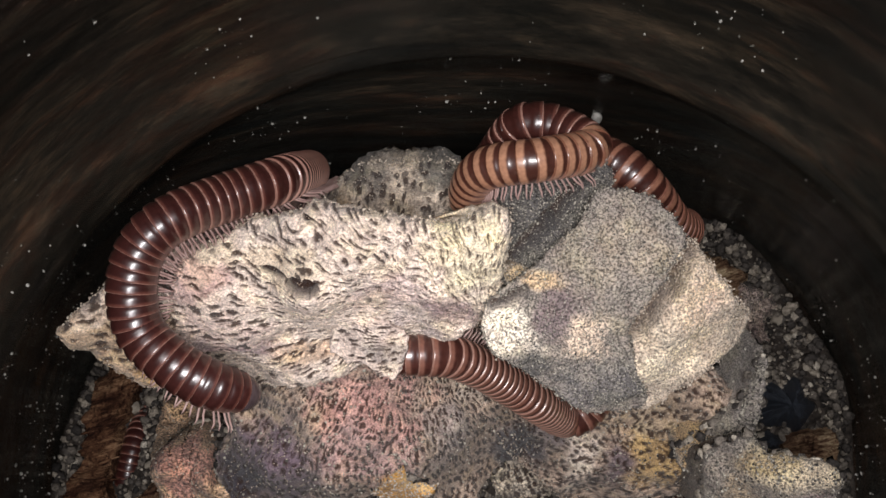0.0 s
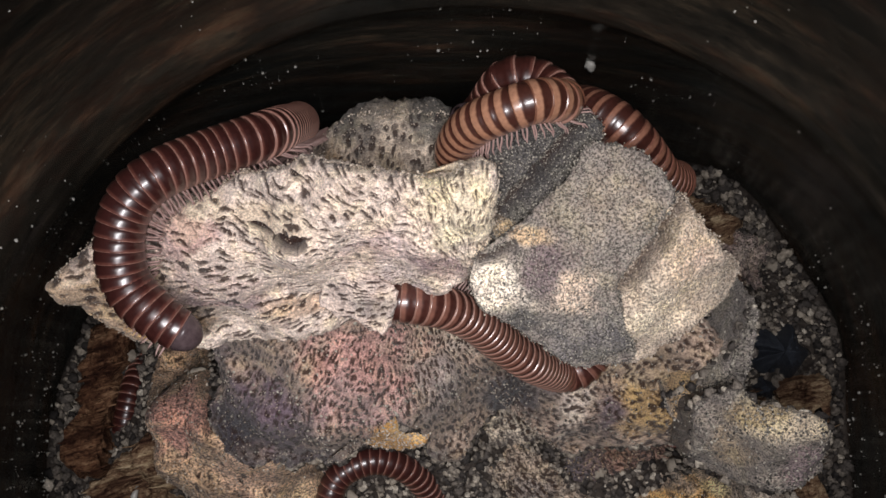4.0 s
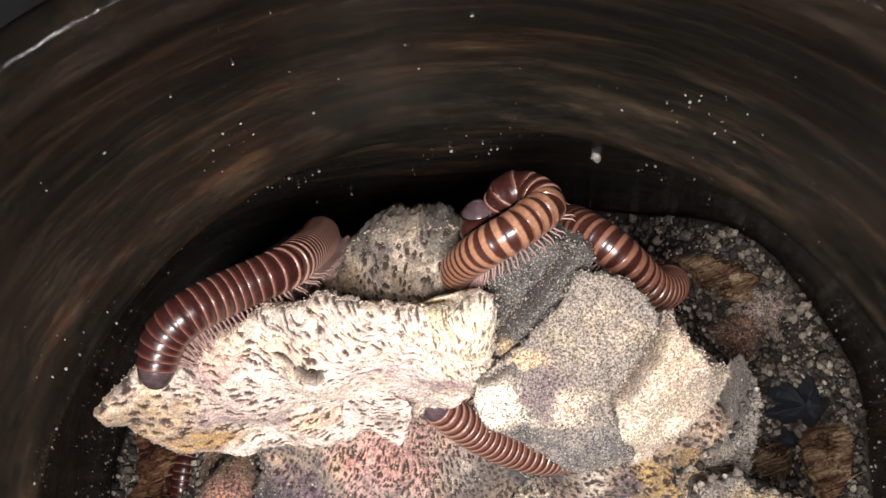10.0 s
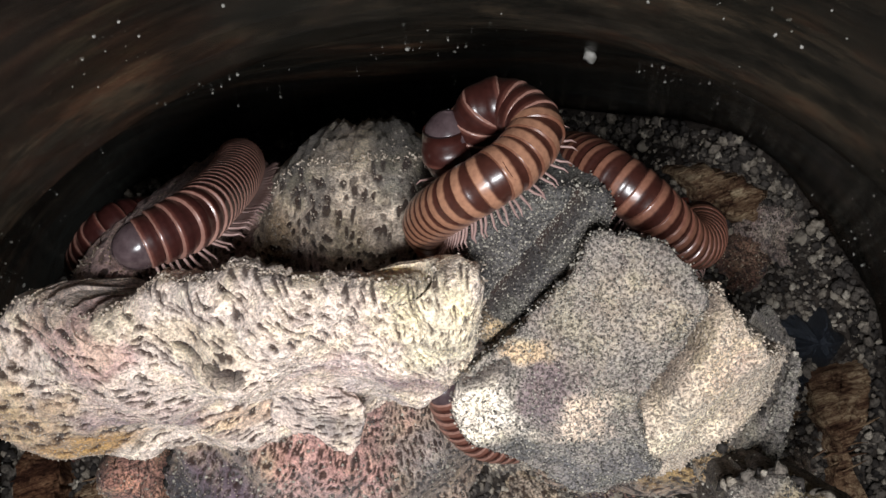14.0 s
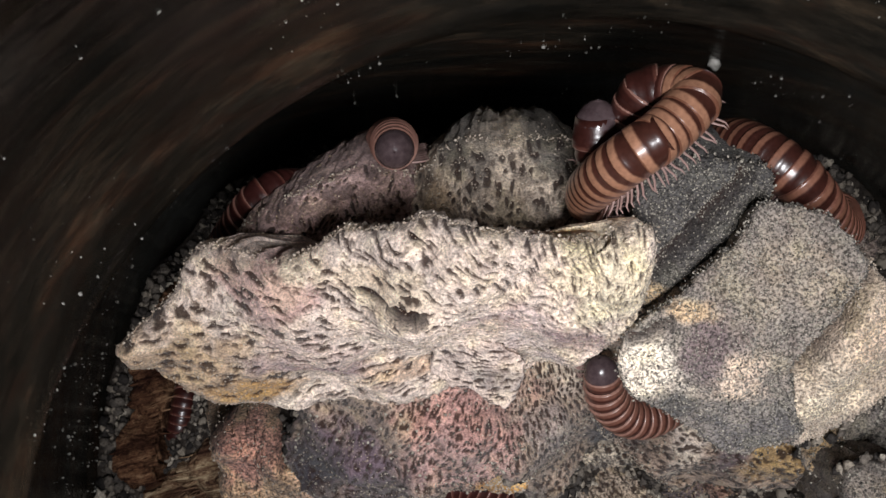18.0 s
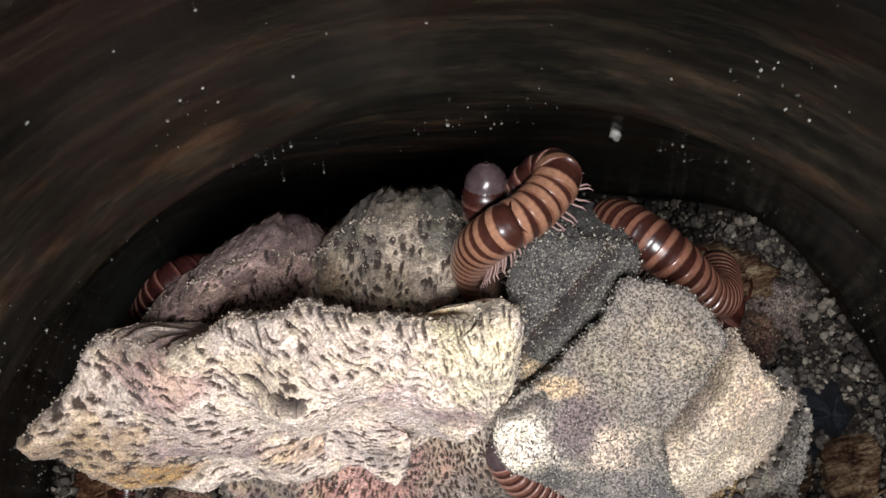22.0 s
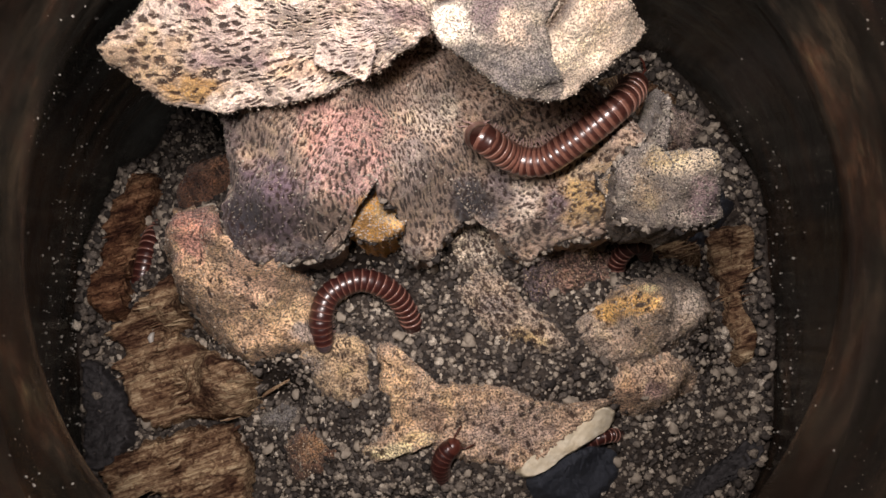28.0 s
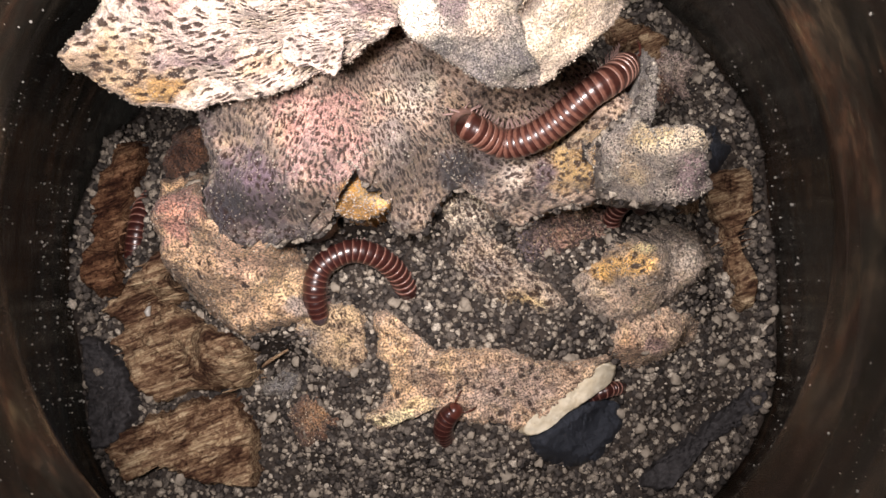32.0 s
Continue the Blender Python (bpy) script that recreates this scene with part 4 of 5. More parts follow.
drape("fungus_lump", "ochre and grey rounded fungus lump on the soil", [(27.5, -24.3), (29.2, -20.8), (32.9, -18.3), (41.7, -15.3), (48.9, -15.7), (54.7, -20.2), (46.5, -26.4), (40.4, -30.9), (32.5, -30.4)], 5.0, (0.55, 0.465, 0.366),
      [(34.8, -21.3, 5.5, 3.2, (0.819, 0.533, 0.207)), (38, -19.3, 2.2, 1.3, (0.85, 0.744, 0.439)), (44.2, -20.9, 4, 4, (0.512, 0.459, 0.378)), (36.4, -26.9, 5, 3, (0.563, 0.446, 0.329))], seed=14, strewn=1300, grit=PALEGRAIN, edge=3.5, size=(260, 90))
drape("fungus_crumb", "tan crumbly fungus spread over the soil", [(33.6, -29.4), (38.6, -28.4), (45.5, -29.4), (50.4, -32.9), (46.1, -36.5), (40.8, -38.6), (36.2, -39.6), (32.8, -36), (33.3, -32)], 2.4, (0.589, 0.459, 0.336),
      [(44.2, -33.5, 4, 2.5, (0.717, 0.546, 0.39)), (36.2, -36, 3, 4, (0.538, 0.372, 0.244)), (40.3, -35, 2.5, 2, (0.422, 0.298, 0.268))], seed=48, pores=(40, -25, 1.6, 1.3, 0.3, 0.3))
drape("fungus_rind", "tan curled fungus rind half buried in soil",
      [(-6.6, -27.8), (-3.5, -27), (-1, -31), (2.5, -33.8), (9.1, -33.5), (15.6, -34), (20.2, -36.6), (27.8, -37.4), (33.8, -36.5), (30.9, -40.1), (24.7, -44.9), (18.9, -48.6), (12.2, -47.3), (6, -46.4), (2, -44.1), (-2.1, -45.6), (-7.1, -46.1), (-8.7, -44.1), (-5.1, -38)],
      3.4, (0.627, 0.477, 0.336), [(-3.6, -35, 4.0, 8, (0.768, 0.558, 0.336)), (8.1, -36, 7, 3.5, (0.64, 0.477, 0.317)), (16.4, -41.2, 9, 5, (0.538, 0.428, 0.348)), (3, -39.1, 2, 5, (0.384, 0.273, 0.195)), (-4.1, -44.6, 5, 1.6, (0.85, 0.769, 0.488)), (1, -42.6, 3, 1.2, (0.85, 0.694, 0.427))],
      size=(420, 120), edge=1.8, seed=15, strewn=1500, grit=PALEGRAIN)
drape("rind_edge", "cream-white cut edge of fungus rind", [(16.7, -49), (20.2, -45.3), (25.4, -41.8), (30.4, -38.5), (33.5, -37.4), (34.8, -39), (33.8, -41.4), (28.9, -44.5), (23.5, -47.9), (19.7, -49.9)], 3.4, (0.78, 0.71, 0.52), (), CREAM, (200, 40), edge=0.9, seed=16, wild=0.1, ragged=0.15, rough=((0.3, 0.2), (0.08, 1.5)), dark_blotch=0.1, pores=None)
drape("fungus_shred", "tan fungus shred on the soil", [(-19.3, -28.5), (-13.1, -24.3), (-8.6, -26.1), (-7.2, -30.6), (-9.5, -36.8), (-15.9, -35.6)], 1.8, (0.50, 0.39, 0.255), [(-10.1, -26.9, 4, 2, (0.64, 0.50, 0.31)), (-17.3, -29.9, 3, 2, (0.36, 0.31, 0.26))], seed=49, edge=1.6)
drape("fungus_crumb", "pale pitted fungus crumb at the heap's foot", [(5.7, -9.5), (9.5, -6.5), (15.2, -7.8), (16.6, -11.8), (12.5, -15.7), (8.2, -14.4)], 2.6, (0.55, 0.50, 0.40), [(9.4, -13.1, 3, 2, (0.66, 0.60, 0.48))], seed=41, edge=2.2, pores=(6, 0, 1.3, 0.8, 0.4, 1.0), strewn=80, dark_blotch=0.2)
drape("fungus_crumb", "grey-brown pitted fungus slice lying on pellets", [(7.1, -18.1), (12.5, -14.2), (18.5, -19.5), (24.2, -23.5), (25.5, -27.8), (19, -27.4), (11.5, -24.4)], 2.4, (0.52, 0.44, 0.34), [(19.1, -26, 4, 2, (0.58, 0.45, 0.26)), (13.3, -20.5, 4, 2, (0.34, 0.30, 0.26))], seed=42, edge=2.0, pores=(4, -10, 1.5, 0.8, 0.4, 1.0), strewn=120, dark_blotch=0.4)
drape("fungus_crumb", "dark purple-grey pitted fungus stump", blot(21.2, -13.5, 8, 13, 43), 3.0, (0.20, 0.165, 0.175), [(20.4, -8.3, 2.5, 3, (0.70, 0.64, 0.56)), (23.3, -16.7, 3, 3, (0.34, 0.25, 0.23))], seed=43, edge=2.5, pores=(14, -6, 0.9, 0.75, 0.35, 0.9))
drape("fungus_crumb", "reddish-brown pitted fungus crumb", blot(28.7, -14.4, 10, 9, 45), 2.6, (0.31, 0.20, 0.155), [(28.7, -11.2, 4, 2, (0.44, 0.33, 0.22))], seed=45, edge=2.4, pores=(20, -10, 1.0, 0.8, 0.4, 1.0))
drape("fungus_crumb", "grey crumbly fungus bits on the pellets", blot(-20.7, -11.9, 11, 8, 50), 3.0, (0.085, 0.075, 0.085), [(-19.5, -13.7, 3, 2, (0.40, 0.35, 0.28))], grit=GREYGRAIN, seed=50, edge=2.2)
drape("wood_shred", "orange-brown frayed wood against the jar wall", [(53, -6.4), (59, -4.5), (62, -8.9), (59.1, -19.5), (60.9, -29.1), (57.4, -30.8), (56.2, -21), (54.9, -12.6)], 4.0, (1, 1, 1), (), WOOD, (240, 70), "wood", 2.0, 53, fibres=10)
drape("wood_shred", "orange-brown crumbled wood under the grey lump", blot(48.3, -10, 12, 5, 54, -14), 2.4, (1, 1, 1), (), WOOD, (160, 50), "wood", 1.8, 54)
drape("dark_lump", "shiny purple-black lump by the jar wall", blot(53.5, -1.5, 10, 9, 52), 7.0, (0.05, 0.03, 0.045), (), STONE, (140, 50), "lump", 4.5, 52, wild=0.5, ragged=0.2, rough=((0.6, 0.2),))
drape("wet_crumb", "glossy dark purple wet crumb", blot(51.5, -7.3, 5, 3.5, 51), 2.6, (0.07, 0.03, 0.035), (), STONE, (100, 30), "crumb", 1.6, 51, wild=0.4, ragged=0.2, rough=((0.4, 0.4),))
drape("dark_stone", "smooth blue-black stone on the soil", [(18.8, -50.3), (21.5, -47.8), (25.7, -44.9), (31, -43.7), (35.5, -46), (35.8, -50.6), (31.5, -55.4), (25.2, -56.7), (20.6, -54.1)], 3.4, (0.03, 0.035, 0.045), (), STONE, (180, 60), "stone", 3.2, 17, wild=0.4, ragged=0.2, rough=((0.5, 0.2), (0.12, 1.5)))
drape("wood_chip", "rotten brown fibrous wood chip", [(-56, -29.1), (-50.7, -24.9), (-43.8, -22.9), (-33.6, -27.3), (-26.4, -31.9), (-27.6, -36.5), (-29.4, -38.7), (-36.7, -38.6), (-46.4, -40.4), (-50.2, -38.6), (-53.8, -32.6)], 4.5, (1, 1, 1), (), WOOD, (300, 90), "wood", 1.5, 18, sharp=True, wild=0.8)
drape("wood_chip", "split pale-brown wood chip with torn fibres", [(-56.4, -47.5), (-48.6, -42.2), (-40.3, -39.6), (-31.7, -39.7), (-29.1, -45.9), (-29.6, -56.6), (-39.3, -55.2), (-47.4, -51.5), (-52.1, -54.2)], 5.0, (1, 1, 1), (), WOOD, (300, 90), "wood", 1.5, 19, sharp=True, wild=0.8)
drape("wood_splinter", "pale brown wood splinter beside the jar wall", [(-57.1, -23.2), (-49.1, -17.2), (-43.9, -12.7), (-37.5, -20.1), (-43.1, -24.5), (-51.9, -26.9)], 3.4, (1, 1, 1), (), WOOD, (220, 60), "wood", 1.3, 22, sharp=True, wild=0.7)
drape("bark_strip", "long reddish-brown bark strip against the jar", [(-57.5, -19.6), (-57.5, -4.7), (-56, 4.6), (-51.6, 9.9), (-48.3, 5.9), (-49.9, -1.3), (-51.8, -10.1), (-50.6, -19.5)], 6.0, (1, 1, 1), (), BARK, (300, 90), "bark", 1.8, 20, wild=1.9, ragged=1.2, rough=((2.4, 0.2), (1.5, 0.6), (0.6, 1.6), (0.2, 4.0)))
drape("bark_lump", "rounded brown bark lump beside the heap", [(-44.1, 8.3), (-38.5, 10.6), (-31.2, 8.5), (-32, 5.3), (-37.9, 0.7), (-43.9, -0.2)], 9.5, (0.24, 0.125, 0.075), [(-37, 7.1, 4, 3, (0.33, 0.19, 0.12)), (-40.6, 3.2, 3, 3, (0.12, 0.06, 0.04))], None, (240, 80), "bark", 5.0, 21, wild=0.6, strewn=60)
drape("black_bark", "blackened wood piece against the jar wall", [(-60.6, -27.8), (-56.8, -29.3), (-50.5, -37.8), (-51.6, -46), (-57.4, -47.9), (-60.1, -38.4)], 3.4, (1, 1, 1), (), DARKWOOD, (160, 50), "wood", 1.5, 23, wild=0.6)
drape("black_bark", "blackened curved wood piece half in soil", [(38.1, -60.4), (45.1, -54.2), (53.9, -47.5), (60.2, -42.8), (60.6, -46.9), (51.2, -55), (43.4, -61.7)], 2.4, (1, 1, 1), (), DARKWOOD, (160, 40), "wood", 1.4, 24, wild=0.6)
drape("wood_crumble", "reddish-brown crumbled wood on the soil", blot(-19.5, -45.7, 12, 9, 55), 1.6, (0.20, 0.12, 0.08), [(-18.7, -44.2, 3, 3, (0.34, 0.21, 0.12))], None, (180, 60), "wood", 1.8, 55)
drape("grey_pebble", "grey porous pebble among the pellets", blot(-24.4, -38.6, 6, 5.5, 56), 2.8, (0.25, 0.25, 0.24), (), GRIT, (120, 40), "pebble", 2.4, 56, wild=0.4, ragged=0.2, rough=((0.4, 0.3),))
drape("wood_crumble", "orange-brown rotten wood behind the heap", blot(42, 20, 16, 7, 61, -20), 4.0, (1, 1, 1), (), WOOD, (180, 60), "wood", 2.0, 61, fibres=8)
drape("wood_crumble", "reddish-brown rotten crumbs behind the heap", blot(45, 10, 10, 9, 62), 4.5, (0.20, 0.11, 0.08), [(45, 11, 3, 3, (0.32, 0.20, 0.14))], None, (180, 60), "wood", 2.5, 62)
drape("fungus_crumb", "pinkish-grey crumbs beside the jar wall", blot(49.5, 14, 12, 10, 63), 3.5, (0.34, 0.27, 0.24), [(50, 15, 3, 3, (0.46, 0.39, 0.34))], seed=63, grit=PALEGRAIN)
twig = thing("twig", "thin dry brown twig lying on the soil", "twig")
part("stem", mesh_of("stem", *bar([(-0.0302, -0.0365, 0.0495), (-0.027, -0.0347, 0.052), (-0.022, -0.0322, 0.056)], [0.0003, 0.00036, 0.0002], 6), WOOD), twig)
tagged(new("white_fragment", mesh_of("white_fragment", *bar([(-0.0481, -0.0258, 0.0468), (-0.0482, -0.0241, 0.0478), (-0.0478, -0.0226, 0.0470)], [0.0002, 0.0006, 0.0003], 7), CHALK)), "small white shell fragment on the wood", "fragment")


# ---- millipedes ----
def tube(profile, sides):
    verts, faces = [], []
    for x, r in profile:
        for i in range(sides):
            a = 2 * math.pi * i / sides
            verts.append((x, r * math.cos(a), r * math.sin(a)))
    for k in range(len(profile) - 1):
        for i in range(sides):
            j = (i + 1) % sides
            faces.append((k * sides + i, k * sides + j, (k + 1) * sides + j, (k + 1) * sides + i))
    faces.append(tuple(range(sides)))
    faces.append(tuple(reversed(range(len(verts) - sides, len(verts)))))
    return verts, faces


class Millipede:
    """A body of rings that follow one another along curves; ring 0 is the tail."""

    def __init__(self, label, curves, slides, rings, pitch, girth, looks, up=(0, -0.35, 0.94), head=True, legs=True, group="millipedes in the jar"):
        self.curves = [(t, np.array([LEANT @ Vector((x * 0.001, y * 0.001, z * 0.001)) for x, y, z in c])) for t, c in curves]
        self.slides, self.rings, self.pitch, self.girth, self.up = slides, rings, pitch * 0.001, girth * 0.0005, LEANT.to_3x3() @ Vector(up).normalized()
        r, p = self.girth, self.pitch
        start = self.line(0.0)
        self.root = thing("millipede", label, "millipede", Matrix.Translation(Vector(start[len(start) // 2])), group)
        self.back = self.root.matrix_world.inverted()
        meshes = []
        for dark, light, share, edge, upto in looks:
            mat = ring_material("millipede_ring", dark, light, share, edge, p)
            prof = [(-0.58 * p, 0.88 * r), (-0.56 * p, 0.975 * r), (-0.50 * p, 1.0 * r), (-0.40 * p, 1.0 * r), (0.0, 0.995 * r), (0.22 * p, 0.985 * r), (0.34 * p, 0.955 * r), (0.46 * p, 0.93 * r), (0.70 * p, 0.905 * r), (1.0 * p, 0.88 * r), (1.6 * p, 0.80 * r)]
            meshes.append((upto, mesh_of("body_ring", *tube(prof, 28), mat)))
        legs_meshes = []
        for s in (-1, 1):
            for x in (-0.24, 0.24):
                for lean in (-0.35, 0.0, 0.4):
                    pts = [(x * p, s * 0.30 * r, -0.84 * r), (x * p + 0.1 * lean * p, s * 0.72 * r, -1.02 * r), (x * p + 0.4 * lean * p, s * 0.95 * r, -1.08 * r), (x * p + 0.7 * lean * p, s * 1.07 * r, -1.26 * r)]
                    legs_meshes.append(mesh_of("leg", *bar(pts, [0.055 * r, 0.052 * r, 0.042 * r, 0.018 * r]), LEG))
        tail = mesh_of("tail_plate", *tube([(0.6 * p, 0.76 * r), (0.3 * p, 0.80 * r), (0, 0.78 * r), (-0.25 * r, 0.70 * r), (-0.5 * r, 0.54 * r), (-0.66 * r, 0.34 * r), (-0.73 * r, 0.12 * r), (-0.74 * r, 0.02 * r)][::-1], 24), TAIL)
        skull = mesh_of("head", *tube([(-0.6 * p, 0.90 * r), (0, 0.90 * r), (0.35 * r, 0.80 * r), (0.65 * r, 0.58 * r), (0.85 * r, 0.30 * r), (0.9 * r, 0.1 * r)], 24), TAIL if head == "blunt" else HEAD)
        self.parts = []
        for i in range(rings):
            first, final = i == 0, i == rings - 1 and head
            me = tail if first else skull if final else next(m for upto, m in meshes if i < upto)
            if 0 < i < 4:
                k = (0.86, 0.93, 0.97)[i - 1]
                me = me.copy()
                me.transform(Matrix.Diagonal((1, k, k, 1)))
            ob = part("tail_plate" if first else "head" if final else "body_ring", me, self.root, "smooth grey tail plate" if first else "")
            self.parts.append(ob)
            if final and head != "blunt":
                for s in (-1, 1):
                    part("antenna", mesh_of("antenna", *bar([(0.5 * r, s * 0.45 * r, 0.1 * r), (0.95 * r, s * 0.75 * r, 0.25 * r), (1.5 * r, s * 1.0 * r, -0.1 * r), (1.9 * r, s * 1.05 * r, -0.5 * r)], [0.07 * r, 0.075 * r, 0.08 * r, 0.05 * r]), HEAD), ob)
            elif not first and not final and legs:
                for k in range(4):
                    part("leg", legs_meshes[k * 3 + (i * 2 + k) % 5 % 3], ob)
        self.place(0.0)

    def line(self, t):
        """The centre line at t seconds."""
        c = self.curves
        if t <= c[0][0]:
            now = c[0][1]
        elif t >= c[-1][0]:
            now = c[-1][1]
        else:
            k = max(i for i in range(len(c)) if c[i][0] <= t)
            f = (t - c[k][0]) / (c[k + 1][0] - c[k][0])
            f = f * f * (3 - 2 * f) * 0.5 + f * 0.5
            a, b = spline(c[k][1], 160), spline(c[k + 1][1], 160)
            return a + f * (b - a)
        return spline(now, 160)

    def poses(self, t):
        pts = self.line(t)
        length = np.concatenate([[0], np.cumsum(np.linalg.norm(np.diff(pts, axis=0), axis=1))])
        slide = float(np.interp(t, [a for a, b in self.slides], [b for a, b in self.slides])) * 0.001

        def at(s):
            if s > length[-1]:
                return pts[-1] + (pts[-1] - pts[-4]) / np.linalg.norm(pts[-1] - pts[-4]) * (s - length[-1])
            if s < 0:
                return pts[0] + (pts[3] - pts[0]) / np.linalg.norm(pts[3] - pts[0]) * s
            return np.array([np.interp(s, length, pts[:, k]) for k in range(3)])
        out = []
        for i in range(self.rings):
            s = slide + i * self.pitch
            x = Vector(at(s + 0.0006) - at(s - 0.0006)).normalized()
            y = self.up.cross(x).normalized()
            z = x.cross(y)
            m = Matrix((x, y, z)).transposed().to_4x4()
            m.translation = Vector(at(s))
            out.append(self.back @ m)
        return out

    def place(self, t):
        for ob, m in zip(self.parts, self.poses(t)):
            ob.matrix_local = m

    def key(self, times):
        rows = [self.poses(t) for t in times]
        for i, ob in enumerate(self.parts):
            walk(ob, [(t, r[i]) for t, r in zip(times, rows)])


MAROON = [((0.045, 0.013, 0.011), (0.125, 0.043, 0.032), 0.24, (0.29, 0.15, 0.115), 999)]
BROWN = [((0.060, 0.020, 0.015), (0.20, 0.088, 0.062), 0.46, (0.30, 0.165, 0.125), 999)]
BANDED = [((0.065, 0.022, 0.015), (0.42, 0.215, 0.13), 0.66, (0.20, 0.085, 0.05), 20), ((0.045, 0.013, 0.010), (0.12, 0.045, 0.033), 0.26, (0.33, 0.18, 0.14), 999)]
BANDS = [((0.045, 0.014, 0.010), (0.24, 0.11, 0.07), 0.52, (0.18, 0.075, 0.05), 999)]

climber = Millipede("long maroon millipede crawling over the fungus crest",
    [(0, [(-18.8, 21.9, 128.9), (-21.5, 22.2, 131.6), (-24.9, 24, 133), (-27.8, 26.9, 133.9), (-28.3, 30.7, 135.6), (-27.1, 34.1, 136.8), (-24.4, 36.4, 137.3), (-20.2, 39, 135.5), (-15.8, 41.4, 133.6),
          (-14.8, 44, 128.5), (-14.6, 47, 121.5), (-15, 49.6, 115.5), (-15.9, 51, 110), (-17, 50.2, 102), (-19.5, 47.6, 95), (-23.8, 46.6, 107), (-27.4, 44.9, 112.4), (-30.8, 42.0, 109.2), (-33, 41, 103), (-32, 43, 94),
          (-29, 46, 84), (-25, 47, 74)])],
    [(0, 0), (2.5, 3.2), (6, 8), (9, 13), (11, 20), (12.2, 25), (13, 28), (15.5, 33.5), (16, 36), (17, 43.5), (18, 49.5), (19, 53), (20, 54.5), (21, 56.5), (22, 62), (23, 68), (25, 75), (32, 78)], 68, 1.08, 4.7, MAROON, (-0.35, 0.35, 0.87))
coiled = Millipede("orange-brown banded millipede coiled on the grey lobe",
    [(0, [(3.2, 39.7, 128.6), (2.5, 40.5, 132.2), (3.4, 41, 136.5), (5.3, 40.9, 138.9), (8.8, 40.9, 140.1), (13.6, 43.1, 137.5), (10.8, 45.9, 136.1), (7.5, 46.3, 135.6), (5.4, 44.9, 132.1), (4.3, 42.9, 132.8), (3.2, 43.2, 134.1)]),
     (3, [(3.2, 39.5, 127.6), (2.3, 40.4, 132.1), (3.8, 41, 137), (6.2, 41.2, 139.6), (9.4, 41.8, 140.8), (12.3, 42.7, 137.7), (10.1, 45.4, 136.4), (7.1, 45.7, 135.9), (4.7, 44, 132.3), (3.3, 42.4, 133.1), (2.4, 43, 134.7)]),
     (6, [(3.3, 39.2, 126.2), (2.1, 40.4, 132.1), (4.3, 41.1, 137.6), (7.1, 41.4, 140.4), (9.9, 42.6, 141.4), (11.4, 43.6, 138.6), (9.6, 46, 137.1), (7.2, 46.3, 136.6), (5.4, 44.4, 133.1), (4.2, 43.2, 134.1), (3.7, 44.4, 135.8)]),
     (9, [(3.2, 39.5, 126.9), (2.2, 40.7, 132.2), (4.6, 40.9, 138.6), (7.3, 41.7, 141.1), (9.8, 43.4, 140.7), (11.3, 44.7, 139.3), (9.5, 46.7, 137.6), (7.6, 46.5, 137.1), (5.9, 43.9, 133.6), (4.6, 43.6, 135), (4.6, 46.4, 137.1)]),
     (12, [(3.2, 39.5, 127.2), (2.4, 40.7, 132.2), (4.7, 41.1, 138.8), (7.1, 41.9, 141.2), (9.4, 43.4, 140.8), (10.9, 46.6, 139.5), (8.9, 48.5, 137.8), (7.1, 48, 137.2), (5.7, 45.3, 134), (4.6, 45.2, 135.4), (4.8, 47.8, 137.3)]),
     (13, [(3.2, 39.5, 126.9), (2.4, 40.7, 132.2), (4.7, 41.1, 138.8), (7.1, 41.9, 141.2), (9.3, 43.4, 140.8), (10.6, 45.9, 139.4), (8.8, 48.2, 137.7), (6.9, 47.8, 137.2), (5.6, 45.2, 133.9), (4.4, 45.2, 135.4), (4.5, 48, 137.3)]),
     (16, [(3.2, 39.4, 126.6), (2.2, 40.7, 132.1), (3.6, 41, 138.4), (5.8, 41.8, 141.2), (7.8, 43.3, 141), (9.6, 45.6, 139.7), (7.8, 47.7, 137.9), (5.8, 47.6, 137.2), (4.8, 45.2, 133.9), (3.5, 45.5, 135.4), (3.6, 48.6, 137.5)]),
     (18, [(2.7, 39.8, 128.8), (2, 40.6, 132.1), (2.8, 40.8, 138), (4.8, 41.8, 141.3), (6.7, 43.2, 141.1), (9.2, 46.1, 140.4), (7.3, 47.4, 138.2), (5.6, 47, 137.4), (4.1, 43.3, 133.4), (2.5, 43.8, 134.8), (2.3, 47.3, 137.1)]),
     (21, [(3.1, 40.4, 125.1), (2.3, 41.9, 130.1), (3.2, 42.1, 135.9), (5.3, 42.9, 139), (7.2, 44.2, 138.3), (9.4, 47.4, 137.7), (8.2, 48.4, 135.7), (6.7, 47.5, 134.8), (5.3, 44.4, 131.3), (3.9, 45.4, 132.9), (4.1, 48.5, 135.1)]),
     (24, [(3.5, 41.1, 119.3), (2.9, 44, 126.7), (4.4, 44.2, 132.7), (6.6, 44.7, 135.1), (8.6, 45.9, 133.7), (10.6, 47.8, 133.9), (9.2, 47.6, 131.3), (6.7, 46.4, 130.1), (4.8, 45.4, 126.8), (3.1, 45.5, 128.1), (2.8, 46.4, 129.8)])],
    [(0, 0), (32, 0)], 32, 1.15, 4.1, BANDED, (-0.35, 0.45, 0.82), "blunt")
